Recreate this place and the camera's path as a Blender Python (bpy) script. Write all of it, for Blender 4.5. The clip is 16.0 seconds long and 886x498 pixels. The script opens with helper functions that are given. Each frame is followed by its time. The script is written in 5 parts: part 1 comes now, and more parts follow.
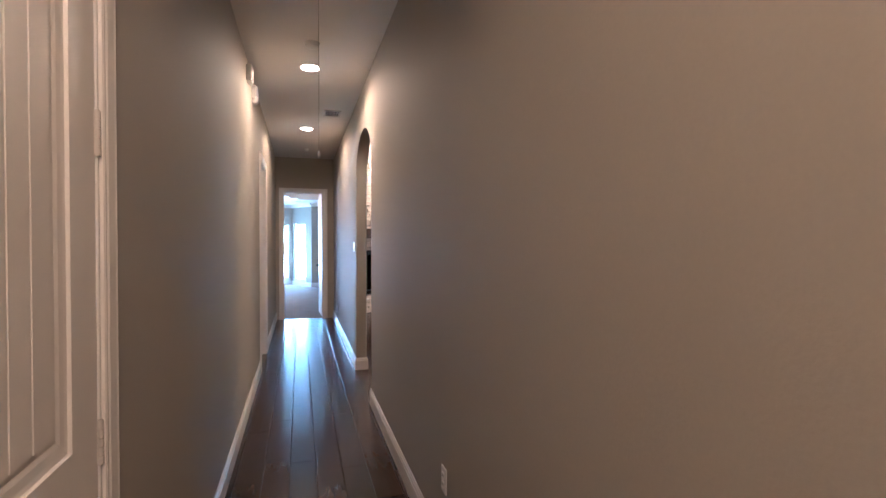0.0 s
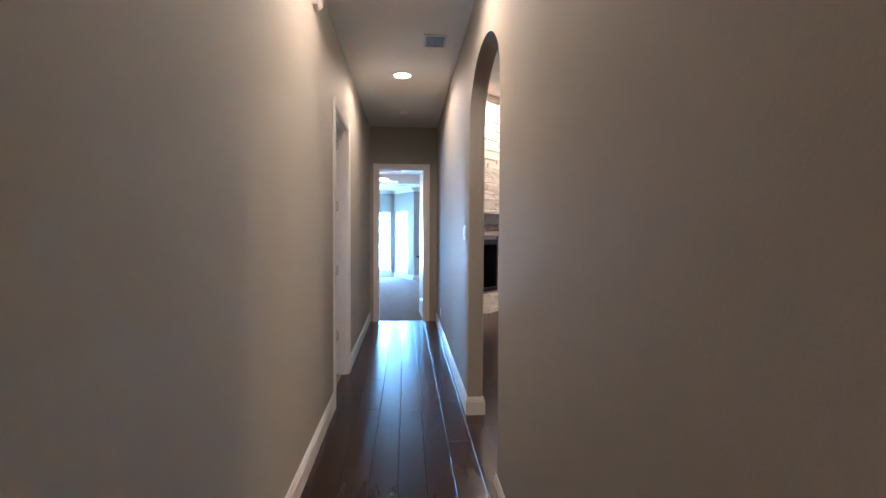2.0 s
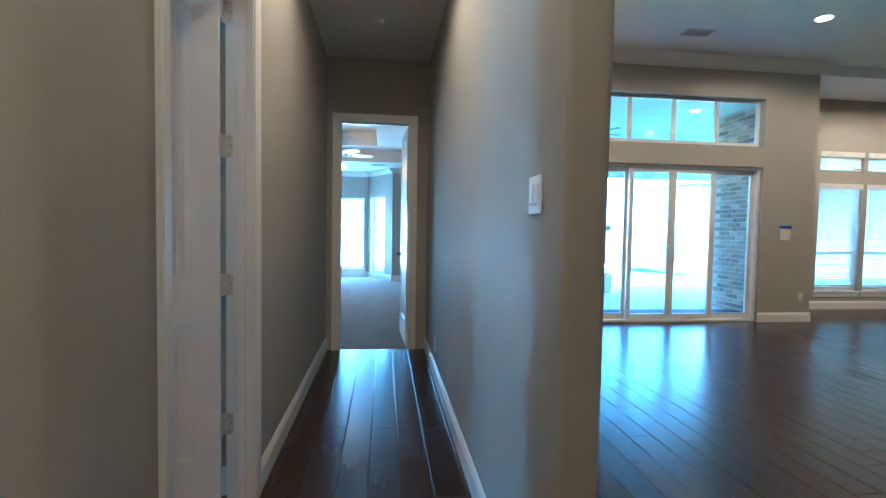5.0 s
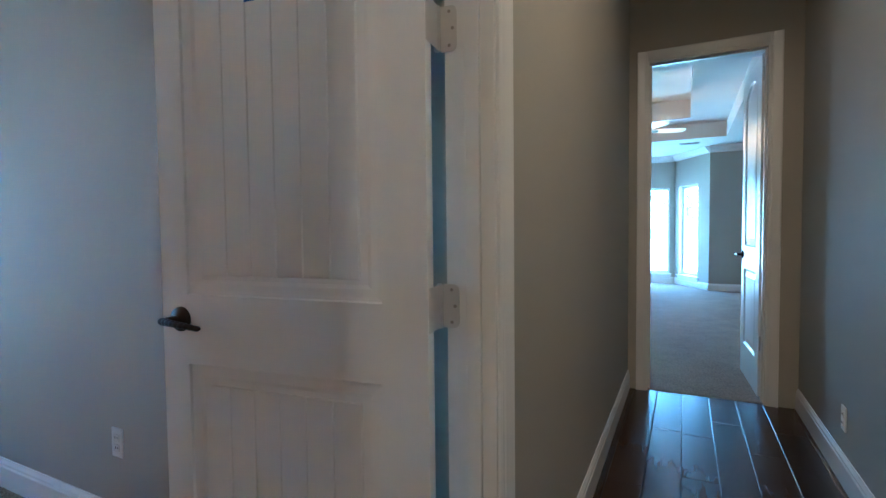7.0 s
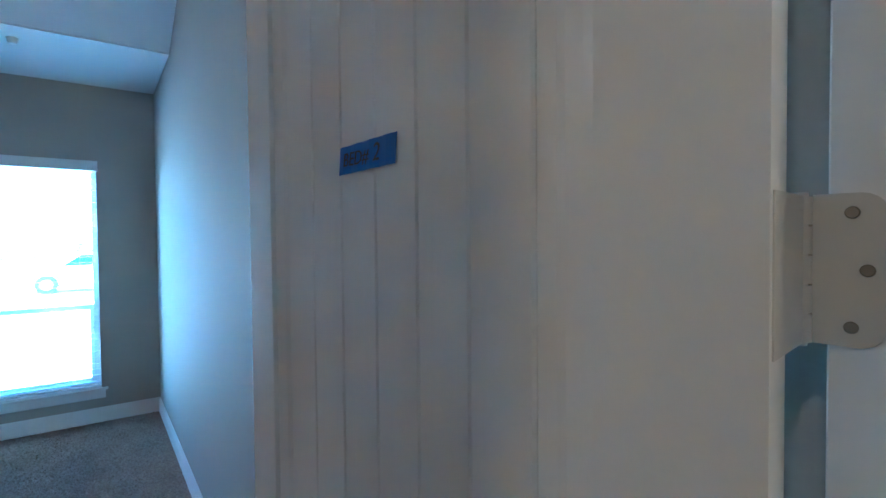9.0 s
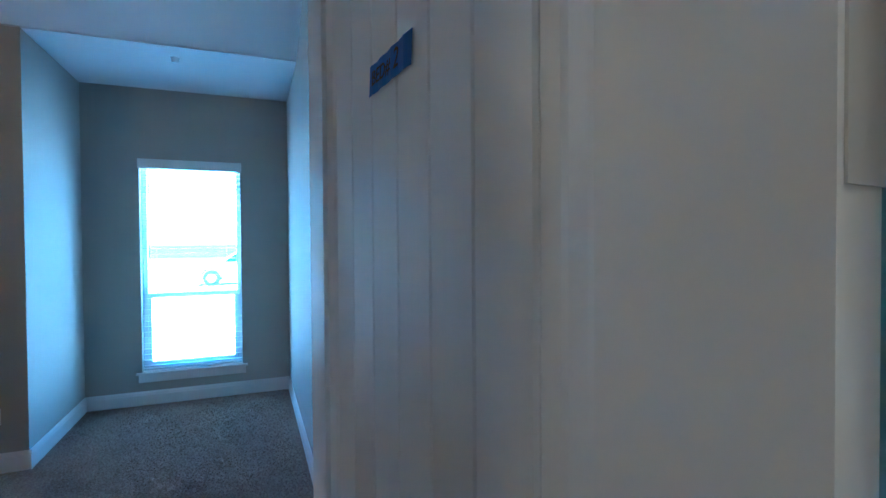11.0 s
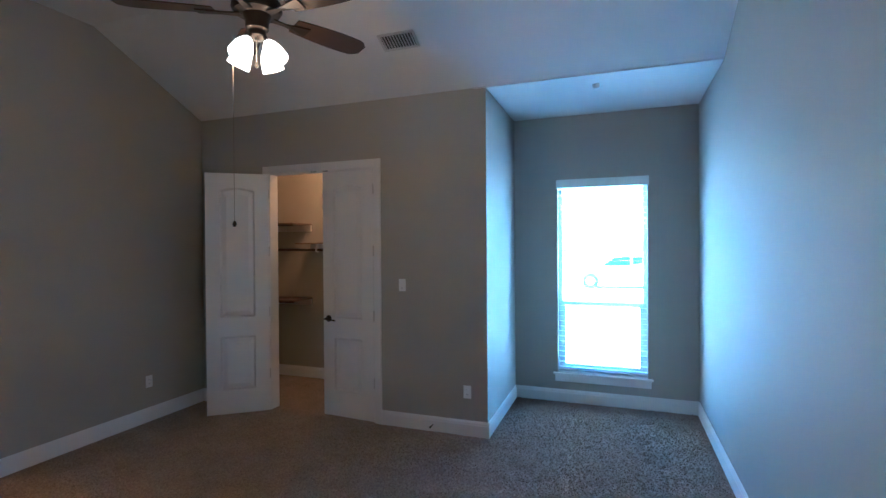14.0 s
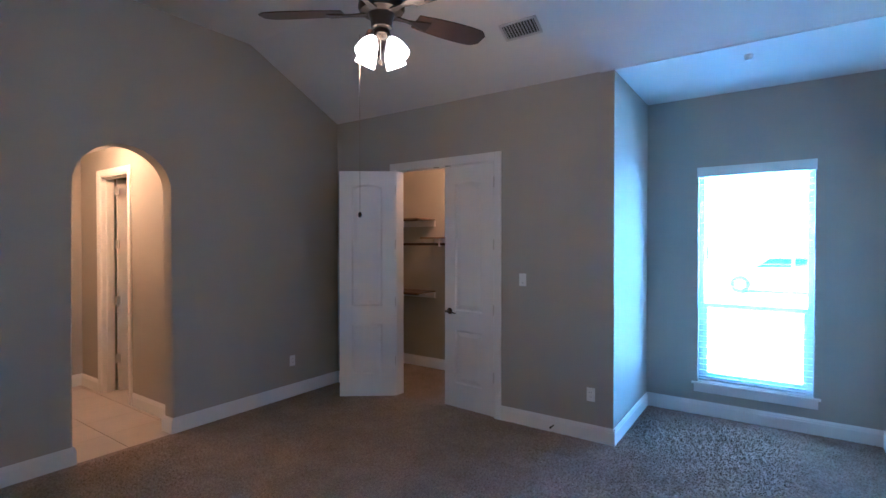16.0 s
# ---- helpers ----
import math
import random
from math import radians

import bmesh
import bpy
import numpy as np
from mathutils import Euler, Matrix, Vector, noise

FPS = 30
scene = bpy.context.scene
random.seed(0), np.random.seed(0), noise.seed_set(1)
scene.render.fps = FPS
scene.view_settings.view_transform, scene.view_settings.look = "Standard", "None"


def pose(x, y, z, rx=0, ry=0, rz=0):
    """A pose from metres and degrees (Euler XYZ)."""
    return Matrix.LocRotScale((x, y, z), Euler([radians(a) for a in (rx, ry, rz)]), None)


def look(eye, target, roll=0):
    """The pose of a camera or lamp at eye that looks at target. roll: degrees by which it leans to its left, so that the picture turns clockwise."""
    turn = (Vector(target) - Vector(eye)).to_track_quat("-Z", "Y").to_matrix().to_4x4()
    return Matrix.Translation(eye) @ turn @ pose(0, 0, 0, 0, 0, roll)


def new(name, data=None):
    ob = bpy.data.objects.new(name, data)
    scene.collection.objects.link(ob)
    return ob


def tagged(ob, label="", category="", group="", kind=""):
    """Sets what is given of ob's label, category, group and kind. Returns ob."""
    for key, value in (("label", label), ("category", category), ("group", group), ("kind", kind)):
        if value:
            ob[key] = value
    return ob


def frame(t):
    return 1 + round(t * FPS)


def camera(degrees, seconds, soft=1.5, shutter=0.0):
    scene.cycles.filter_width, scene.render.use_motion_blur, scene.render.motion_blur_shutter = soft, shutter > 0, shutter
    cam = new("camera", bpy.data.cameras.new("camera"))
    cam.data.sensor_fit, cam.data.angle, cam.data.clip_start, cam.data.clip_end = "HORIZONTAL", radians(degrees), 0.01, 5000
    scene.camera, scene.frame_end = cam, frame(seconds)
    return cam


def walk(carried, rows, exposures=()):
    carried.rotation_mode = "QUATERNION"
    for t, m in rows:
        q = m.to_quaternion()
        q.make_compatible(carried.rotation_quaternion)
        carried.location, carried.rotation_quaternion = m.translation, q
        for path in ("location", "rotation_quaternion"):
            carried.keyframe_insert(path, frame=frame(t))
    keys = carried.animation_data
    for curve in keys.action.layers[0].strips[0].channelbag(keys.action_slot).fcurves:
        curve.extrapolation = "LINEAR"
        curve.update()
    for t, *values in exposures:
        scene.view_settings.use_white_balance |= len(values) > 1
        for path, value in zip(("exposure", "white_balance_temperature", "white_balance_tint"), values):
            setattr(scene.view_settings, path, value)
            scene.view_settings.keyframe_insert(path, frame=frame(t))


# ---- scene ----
cam = camera(85.0, 16.0)
PATH = [
    (0, (0.442, -9.71, 1.504), (1.009, -7.792, 1.472), 0.1),
    (0.5, (0.435, -9.276, 1.461), (0.74, -7.3, 1.426), 0.3),
    (1, (0.511, -8.798, 1.44), (0.735, -6.812, 1.391), 0.2),
    (1.5, (0.544, -8.27, 1.402), (0.711, -6.278, 1.35), 0.2),
    (2, (0.585, -7.769, 1.437), (0.736, -5.776, 1.367), 0.3),
    (2.5, (0.576, -7.286, 1.403), (0.737, -5.294, 1.329), 0.4),
    (3, (0.538, -6.802, 1.418), (0.709, -4.811, 1.339), 0.4),
    (3.2, (0.546, -6.634, 1.415), (0.725, -4.644, 1.332), 0.5),
    (5.3, (0.61, -5.002, 1.312), (0.857, -3.02, 1.222), 0.9),
    (5.5, (0.597, -4.844, 1.301), (0.84, -2.861, 1.207), 0.7),
    (6, (0.564, -4.458, 1.271), (0.719, -2.466, 1.172), 0.8),
    (6.3, (0.54, -4.266, 1.247), (0.433, -2.271, 1.154), 0.4),
    (6.5, (0.519, -4.164, 1.25), (0.106, -2.209, 1.157), 0.2),
    (7, (0.38, -3.908, 1.229), (-0.513, -2.121, 1.148), -0.6),
    (7.7, (0.222, -3.626, 1.47), (-0.97, -2.022, 1.393), -0.8),
    (8, (0.168, -3.523, 1.591), (-1.162, -2.031, 1.519), -0.9),
    (8.4, (0.101, -3.417, 1.675), (-1.395, -2.091, 1.63), -0.5),
    (8.7, (0.023, -3.351, 1.712), (-1.551, -2.119, 1.666), -0.5),
    (10.8, (-0.049, -3.182, 1.638), (-1.866, -2.348, 1.601), -0.3),
    (11, (-0.013, -3.175, 1.618), (-1.872, -2.438, 1.583), -0.4),
    (11.5, (0.036, -3.186, 1.571), (-1.898, -2.678, 1.533), -0.4),
    (12, (0.061, -3.227, 1.513), (-1.919, -2.948, 1.477), -0.3),
    (12.5, (0.04, -3.34, 1.495), (-1.959, -3.319, 1.468), -0.4),
    (13, (-0.053, -3.488, 1.531), (-2.034, -3.759, 1.513), -0.4),
    (13.5, (-0.078, -3.561, 1.61), (-2.014, -4.063, 1.597), -0.4),
    (14, (-0.102, -3.561, 1.738), (-1.982, -4.244, 1.722), -0.4),
    (14.5, (-0.11, -3.531, 1.779), (-1.907, -4.409, 1.77), -0.3),
    (15, (-0.123, -3.511, 1.754), (-1.842, -4.533, 1.754), -0.1),
    (15.5, (-0.142, -3.527, 1.739), (-1.814, -4.624, 1.733), -0.0),
    (16, (-0.17, -3.551, 1.696), (-1.815, -4.688, 1.674), 0.0),
]
walk(cam, [(t, look(eye, target, roll)) for t, eye, target, roll in PATH],
     exposures=[(0, 5.78, 4080, 6), (1.5, 5.8, 3930, 2), (3.0, 5.55, 3850, -2), (5.5, 5.2, 3600, -11), (7.0, 5.2, 3720, -10), (8.0, 5.15, 3620, -11),
                (11, 4.75, 3300, -12), (12.5, 4.85, 3450, -11), (14, 5.15, 3500, -8), (16, 5.42, 3420, -3)])

# ---------------------------------------------------------------- light
world = bpy.data.worlds.new("sky")
scene.world = world
world.use_nodes = True
_n = world.node_tree.nodes
_sky = _n.new("ShaderNodeTexSky")
_sky.sky_type = "NISHITA"
_sky.sun_disc = False
_sky.sun_elevation = radians(58)
_sky.sun_rotation = radians(160)
_n["Background"].inputs[1].default_value = 0.15
world.node_tree.links.new(_sky.outputs[0], _n["Background"].inputs[0])

sun_data = bpy.data.lights.new("sun", "SUN")
sun_data.energy, sun_data.angle, sun_data.color = 5.0, radians(0.5), (1.0, 0.95, 0.88)
sun = new("sun", sun_data)
sun.matrix_world = look((4, -12, 20), (0, 0, 0))

WARM = (1.0, 0.52, 0.23)


def spot_lamp(name, x, y, z, watts, radius=0.07, cone=168, blend=0.35):
    data = bpy.data.lights.new(name, "SPOT")
    data.energy, data.color, data.shadow_soft_size = watts, WARM, radius
    data.spot_size, data.spot_blend = radians(cone), blend
    ob = new(name, data)
    ob.location = (x, y, z)
    return ob


def bulb(name, x, y, z, watts, radius=0.05, colour=(1.0, 0.42, 0.13)):
    data = bpy.data.lights.new(name, "POINT")
    data.energy, data.color, data.shadow_soft_size = watts, colour, radius
    ob = new(name, data)
    ob.location = (x, y, z)
    return ob




def added_window_light(x, y, z, w, h, facing, watts):
    """Area lamp added in a window's opening to boost the sky's daylight; facing is the way it shines, in degrees from
    +x.
    """
    data = bpy.data.lights.new("added_daylight", "AREA")
    data.shape, data.size, data.size_y = "RECTANGLE", w, h
    data.energy, data.color = watts, (0.80, 0.91, 1.0)
    ob = new("added_daylight", data)
    a = radians(facing)
    ob.matrix_world = look((x, y, z), (x + math.cos(a), y + math.sin(a), z))
    return ob


# added lamps that brighten the main bedroom from its bay windows
added_window_light(0.42, 7.52, 1.15, 0.60, 1.75, 209, 1.2)
added_window_light(-0.35, 7.84, 1.15, 0.80, 1.75, -90, 1.5)
added_window_light(-1.40, 7.84, 1.15, 0.80, 1.75, -90, 1.5)

# ---------------------------------------------------------------- materials
def mat(name, base, rough=0.5, metal=0.0, var=0.06, scale=6.0, fine=0.0, fine_scale=200.0, bump=0.0, rvar=0.0, spec=0.5, coat=0.0,
        emit=None, stretch=(1, 1, 1), random_tint=0.0, per_island=False):
    m = bpy.data.materials.new(name)
    m.use_nodes = True
    nt = m.node_tree
    n, l = nt.nodes, nt.links
    b = n["Principled BSDF"]
    b.inputs["Roughness"].default_value = rough
    b.inputs["Metallic"].default_value = metal
    b.inputs["Specular IOR Level"].default_value = spec
    b.inputs["Coat Weight"].default_value = coat
    co = n.new("ShaderNodeTexCoord")
    mp = n.new("ShaderNodeMapping")
    mp.inputs["Scale"].default_value = stretch
    geo = n.new("ShaderNodeNewGeometry")
    l.new(geo.outputs["Position"], mp.inputs["Vector"])
    n1 = n.new("ShaderNodeTexNoise")
    n1.inputs["Scale"].default_value = scale
    n1.inputs["Detail"].default_value = 5
    l.new(mp.outputs[0], n1.inputs["Vector"])
    n2 = n.new("ShaderNodeTexNoise")
    n2.inputs["Scale"].default_value = fine_scale
    n2.inputs["Detail"].default_value = 3
    l.new(mp.outputs[0], n2.inputs["Vector"])

    def scaled(sock, amount):
        k = n.new("ShaderNodeMath")
        k.operation = "MULTIPLY_ADD"
        l.new(sock, k.inputs[0])
        k.inputs[1].default_value = amount
        k.inputs[2].default_value = -amount / 2
        return k.outputs[0]

    def add(a, c):
        k = n.new("ShaderNodeMath")
        k.operation = "ADD"
        l.new(a, k.inputs[0])
        l.new(c, k.inputs[1])
        return k.outputs[0]

    total = add(scaled(n1.outputs[0], var * 2), scaled(n2.outputs[0], fine * 2))
    if random_tint:
        if per_island:
            src = geo.outputs["Random Per Island"]
        else:
            oi = n.new("ShaderNodeObjectInfo")
            src = oi.outputs["Random"]
        total = add(total, scaled(src, random_tint * 2))
    one = n.new("ShaderNodeMath")
    one.operation = "ADD"
    l.new(total, one.inputs[0])
    one.inputs[1].default_value = 1.0
    mul = n.new("ShaderNodeVectorMath")
    mul.operation = "SCALE"
    mul.inputs[0].default_value = base
    l.new(one.outputs[0], mul.inputs["Scale"])
    l.new(mul.outputs[0], b.inputs["Base Color"])
    if rvar:
        r = n.new("ShaderNodeMath")
        r.operation = "ADD"
        l.new(scaled(n1.outputs[0], rvar * 2), r.inputs[0])
        r.inputs[1].default_value = rough
        l.new(r.outputs[0], b.inputs["Roughness"])
    if bump:
        bp = n.new("ShaderNodeBump")
        bp.inputs["Strength"].default_value = 1.0
        bp.inputs["Distance"].default_value = bump
        l.new(n2.outputs[0], bp.inputs["Height"])
        l.new(bp.outputs[0], b.inputs["Normal"])
    if emit:
        b.inputs["Emission Color"].default_value = (*emit[:3], 1)
        b.inputs["Emission Strength"].default_value = emit[3]
    return m


def glass_material(name, tint=(0.96, 0.98, 0.98)):
    m = bpy.data.materials.new(name)
    m.use_nodes = True
    n, l = m.node_tree.nodes, m.node_tree.links
    out = n["Material Output"]
    n.remove(n["Principled BSDF"])
    tr = n.new("ShaderNodeBsdfTransparent")
    tr.inputs[0].default_value = (*tint, 1)
    gl = n.new("ShaderNodeBsdfGlossy")
    gl.inputs["Roughness"].default_value = 0.02
    lw = n.new("ShaderNodeLayerWeight")
    lw.inputs[0].default_value = 0.5
    pw = n.new("ShaderNodeMath")
    pw.operation = "POWER"
    pw.inputs[1].default_value = 5.0
    l.new(lw.outputs["Facing"], pw.inputs[0])
    fr = n.new("ShaderNodeMath")
    fr.operation = "MULTIPLY_ADD"
    l.new(pw.outputs[0], fr.inputs[0])
    fr.inputs[1].default_value = 0.55
    fr.inputs[2].default_value = 0.035
    mx = n.new("ShaderNodeMixShader")
    l.new(fr.outputs[0], mx.inputs[0])
    l.new(tr.outputs[0], mx.inputs[1])
    l.new(gl.outputs[0], mx.inputs[2])
    l.new(mx.outputs[0], out.inputs[0])
    return m


PAINT = mat("greige_wall_paint", (0.412, 0.384, 0.328), 0.72, var=0.03, scale=1.3, fine=0.035, fine_scale=110, bump=0.0005, spec=0.22)
CEIL = mat("ceiling_paint", (0.74, 0.72, 0.69), 0.8, var=0.03, scale=1.5, fine=0.03, fine_scale=120, bump=0.0015, spec=0.2)
TRIM = mat("white_trim_paint", (0.79, 0.77, 0.74), 0.33, var=0.03, scale=3, fine=0.01, fine_scale=60, bump=0.0002, rvar=0.06)
DOORP = mat("white_door_paint", (0.79, 0.765, 0.73), 0.37, var=0.03, scale=2.5, fine=0.012, fine_scale=140, bump=0.00012, rvar=0.03)
WOOD = mat("dark_hardwood", (0.037, 0.022, 0.016), 0.25, var=0.17, scale=6, fine=0.10, fine_scale=40, bump=0.00025, rvar=0.025, spec=0.22, stretch=(4, 0.30, 1), random_tint=0.35)
WOODJ = mat("dark_hardwood_far", (0.037, 0.022, 0.016), 0.25, var=0.17, scale=6, fine=0.10, fine_scale=40, bump=0.00025, rvar=0.025, spec=0.22, stretch=(4, 0.30, 1),
            random_tint=0.35, per_island=True)
GAP = mat("floor_joint", (0.02, 0.012, 0.009), 0.8, var=0.1)
CARPET = mat("taupe_carpet", (0.29, 0.23, 0.178), 0.97, var=0.26, scale=4, fine=0.62, fine_scale=75, bump=0.012, spec=0.05)
TILE = mat("beige_floor_tile", (0.55, 0.48, 0.40), 0.35, var=0.12, scale=4, fine=0.05, fine_scale=40, random_tint=0.05)
GROUT = mat("tile_grout", (0.40, 0.35, 0.30), 0.9, var=0.1)
BRONZE = mat("oil_rubbed_bronze", (0.030, 0.024, 0.021), 0.38, 0.75, var=0.2, scale=30)
BLADE = mat("dark_walnut_blade", (0.030, 0.016, 0.009), 0.40, var=0.35, scale=8, fine=0.25, fine_scale=50, stretch=(1, 1, 1))
NICKEL = mat("painted_hinge", (0.60, 0.57, 0.53), 0.35, 0.1, var=0.05, scale=40)
SCREW = mat("screw_metal", (0.30, 0.27, 0.23), 0.35, 0.8, var=0.1, scale=60)
PLASTIC = mat("white_plastic", (0.80, 0.79, 0.76), 0.35, var=0.02, scale=20)
VENTD = mat("vent_dark", (0.05, 0.05, 0.05), 0.7, var=0.1)
VENTG = mat("vent_metal", (0.55, 0.53, 0.50), 0.45, 0.0, var=0.05, scale=20)
TAPE = mat("blue_masking_tape", (0.014, 0.12, 0.55), 0.6, var=0.12, scale=60, fine=0.1, fine_scale=300, bump=0.0002)
INK = mat("black_ink", (0.01, 0.01, 0.02), 0.6, var=0.05)
VINYL = mat("white_window_vinyl", (0.78, 0.78, 0.77), 0.4, var=0.03, scale=10)
BLIND = mat("white_blind_slat", (0.78, 0.78, 0.76), 0.45, var=0.03, scale=15)
GLASS = glass_material("clear_glass")
STONE = mat("pale_ledgestone", (0.66, 0.62, 0.56), 0.85, var=0.16, scale=12, fine=0.18, fine_scale=70, bump=0.005, random_tint=0.14)
MORTAR = mat("stone_shadow_gap", (0.42, 0.39, 0.35), 0.95, var=0.15, scale=30)
MANTEL = mat("dark_stained_mantel", (0.055, 0.038, 0.028), 0.5, var=0.3, scale=7, fine=0.25, fine_scale=60, bump=0.001, stretch=(1, 1, 6))
SHELF = mat("stained_shelf_wood", (0.16, 0.10, 0.06), 0.5, var=0.2, scale=7, fine=0.15, fine_scale=60, stretch=(1, 0.2, 1))
FIREBOX = mat("black_firebox", (0.012, 0.012, 0.013), 0.35, 0.4, var=0.2, scale=10)
BRICK = mat("mixed_tan_brick", (0.33, 0.27, 0.22), 0.9, var=0.2, scale=14, fine=0.25, fine_scale=90, bump=0.003, random_tint=0.45)
BRICKJ = mat("mixed_tan_brick_far", (0.33, 0.27, 0.22), 0.9, var=0.2, scale=14, fine=0.25, fine_scale=90, bump=0.003, random_tint=0.45, per_island=True)
BMORTAR = mat("pale_mortar", (0.52, 0.49, 0.44), 0.95, var=0.12, scale=20, fine=0.1, fine_scale=150)
CONCRETE = mat("pale_concrete", (0.56, 0.54, 0.50), 0.85, var=0.12, scale=1.2, fine=0.12, fine_scale=60, bump=0.001)
ASPHALT = mat("grey_asphalt", (0.10, 0.10, 0.10), 0.9, var=0.2, scale=2, fine=0.25, fine_scale=90, bump=0.003)
GRASS = mat("lawn_grass", (0.075, 0.13, 0.035), 0.95, var=0.35, scale=2.5, fine=0.5, fine_scale=60, bump=0.02)
LEAF = mat("tree_leaves", (0.05, 0.09, 0.03), 0.8, var=0.4, scale=3, per_island=True, random_tint=0.3)
BARK = mat("tree_bark", (0.12, 0.09, 0.065), 0.95, var=0.3, scale=9, fine=0.3, fine_scale=60, bump=0.01, stretch=(1, 1, 0.3))
CARPAINT = mat("silver_car_paint", (0.55, 0.57, 0.60), 0.25, 0.3, var=0.02, coat=0.6)
CARGLASS = mat("dark_car_glass", (0.03, 0.05, 0.06), 0.08, var=0.02)
RUBBER = mat("black_rubber", (0.02, 0.02, 0.02), 0.8, var=0.1)
LENS = mat("lit_lamp_lens", (0.9, 0.85, 0.75), 0.5, var=0.01, emit=(1.0, 0.58, 0.28, 2.6))
SHADE = mat("lit_frosted_shade", (0.9, 0.85, 0.78), 0.5, var=0.01, emit=(1.0, 0.58, 0.28, 0.28))
SOFFIT = mat("patio_ceiling_board", (0.55, 0.56, 0.55), 0.7, var=0.06, scale=3)


# ---------------------------------------------------------------- mesh helpers
def part(name, bm, material, parent=None, label=""):
    me = bpy.data.meshes.new(name)
    bmesh.ops.recalc_face_normals(bm, faces=bm.faces[:])
    bm.to_mesh(me)
    bm.free()
    me.materials.append(material)
    ob = new(name, me)
    if parent:
        ob.parent = parent
    if label:
        tagged(ob, label)
    return ob


def shared(name, me, parent, loc, rot=(0, 0, 0), scale=(1, 1, 1)):
    ob = new(name, me)
    ob.parent = parent
    ob.location, ob.rotation_euler, ob.scale = loc, rot, scale
    return ob


def thing(name, m, label, category, group="", kind=""):
    ob = new(name)
    ob.empty_display_size = 0.1
    ob.matrix_world = m
    return tagged(ob, label, category, group, kind)


def box(bm, x0, x1, y0, y1, z0, z1, bevel=0.0, seg=2, m=None):
    c = Vector(((x0 + x1) / 2, (y0 + y1) / 2, (z0 + z1) / 2))
    mm = Matrix.Translation(c) @ Matrix.Diagonal((abs(x1 - x0), abs(y1 - y0), abs(z1 - z0), 1))
    if m:
        mm = m @ mm
    r = bmesh.ops.create_cube(bm, size=1, matrix=mm)
    if bevel:
        es = list({e for v in r["verts"] for e in v.link_edges})
        bmesh.ops.bevel(bm, geom=es, offset=bevel, segments=seg, profile=0.5, affect="EDGES")
    return bm


def cyl(bm, r0, r1, z0, z1, n=24, m=None):
    mm = Matrix.Translation((0, 0, (z0 + z1) / 2))
    if m:
        mm = m @ mm
    bmesh.ops.create_cone(bm, cap_ends=True, segments=n, radius1=r0, radius2=r1, depth=z1 - z0, matrix=mm)
    return bm


def lathe(bm, profile, n=24, m=None):
    """Turns a profile of (radius, z) about the z axis."""
    rings = []
    for r, z in profile:
        ring = []
        for i in range(n):
            a = 2 * math.pi * i / n
            v = Vector((r * math.cos(a), r * math.sin(a), z))
            ring.append(bm.verts.new(m @ v if m else v))
        rings.append(ring)
    for a, b in zip(rings, rings[1:]):
        for i in range(n):
            bm.faces.new((a[i], a[(i + 1) % n], b[(i + 1) % n], b[i]))
    for ring in (rings[0], rings[-1]):
        bm.faces.new(ring)
    return bm


def sweep(bm, profile, p0, p1, normal):
    """A moulding: profile of (out, up) run from p0 to p1 along a wall that faces normal."""
    p0, p1, nrm = Vector(p0), Vector(p1), Vector(normal)
    a = [bm.verts.new(p0 + nrm * o + Vector((0, 0, u))) for o, u in profile]
    b = [bm.verts.new(p1 + nrm * o + Vector((0, 0, u))) for o, u in profile]
    k = len(profile)
    for i in range(k):
        bm.faces.new((a[i], a[(i + 1) % k], b[(i + 1) % k], b[i]))
    bm.faces.new(a)
    bm.faces.new(b)
    return bm


def smooth(ob, angle=40):
    me = ob.data
    me.polygons.foreach_set("use_smooth", [True] * len(me.polygons))
    me.set_sharp_from_angle(angle=radians(angle))
    return ob


def prism(bm, m, s0, s1, t, zb0, zb1, zt):
    """A wall column from s0 to s1 along the wall, t thick, with its own slanted underside."""
    c = [(s0, 0, zb0), (s1, 0, zb1), (s1, t, zb1), (s0, t, zb0), (s0, 0, zt), (s1, 0, zt), (s1, t, zt), (s0, t, zt)]
    v = [bm.verts.new(m @ Vector(p)) for p in c]
    for f in ((0, 1, 2, 3), (4, 5, 6, 7), (0, 1, 5, 4), (1, 2, 6, 5), (2, 3, 7, 6), (3, 0, 4, 7)):
        bm.faces.new([v[i] for i in f])


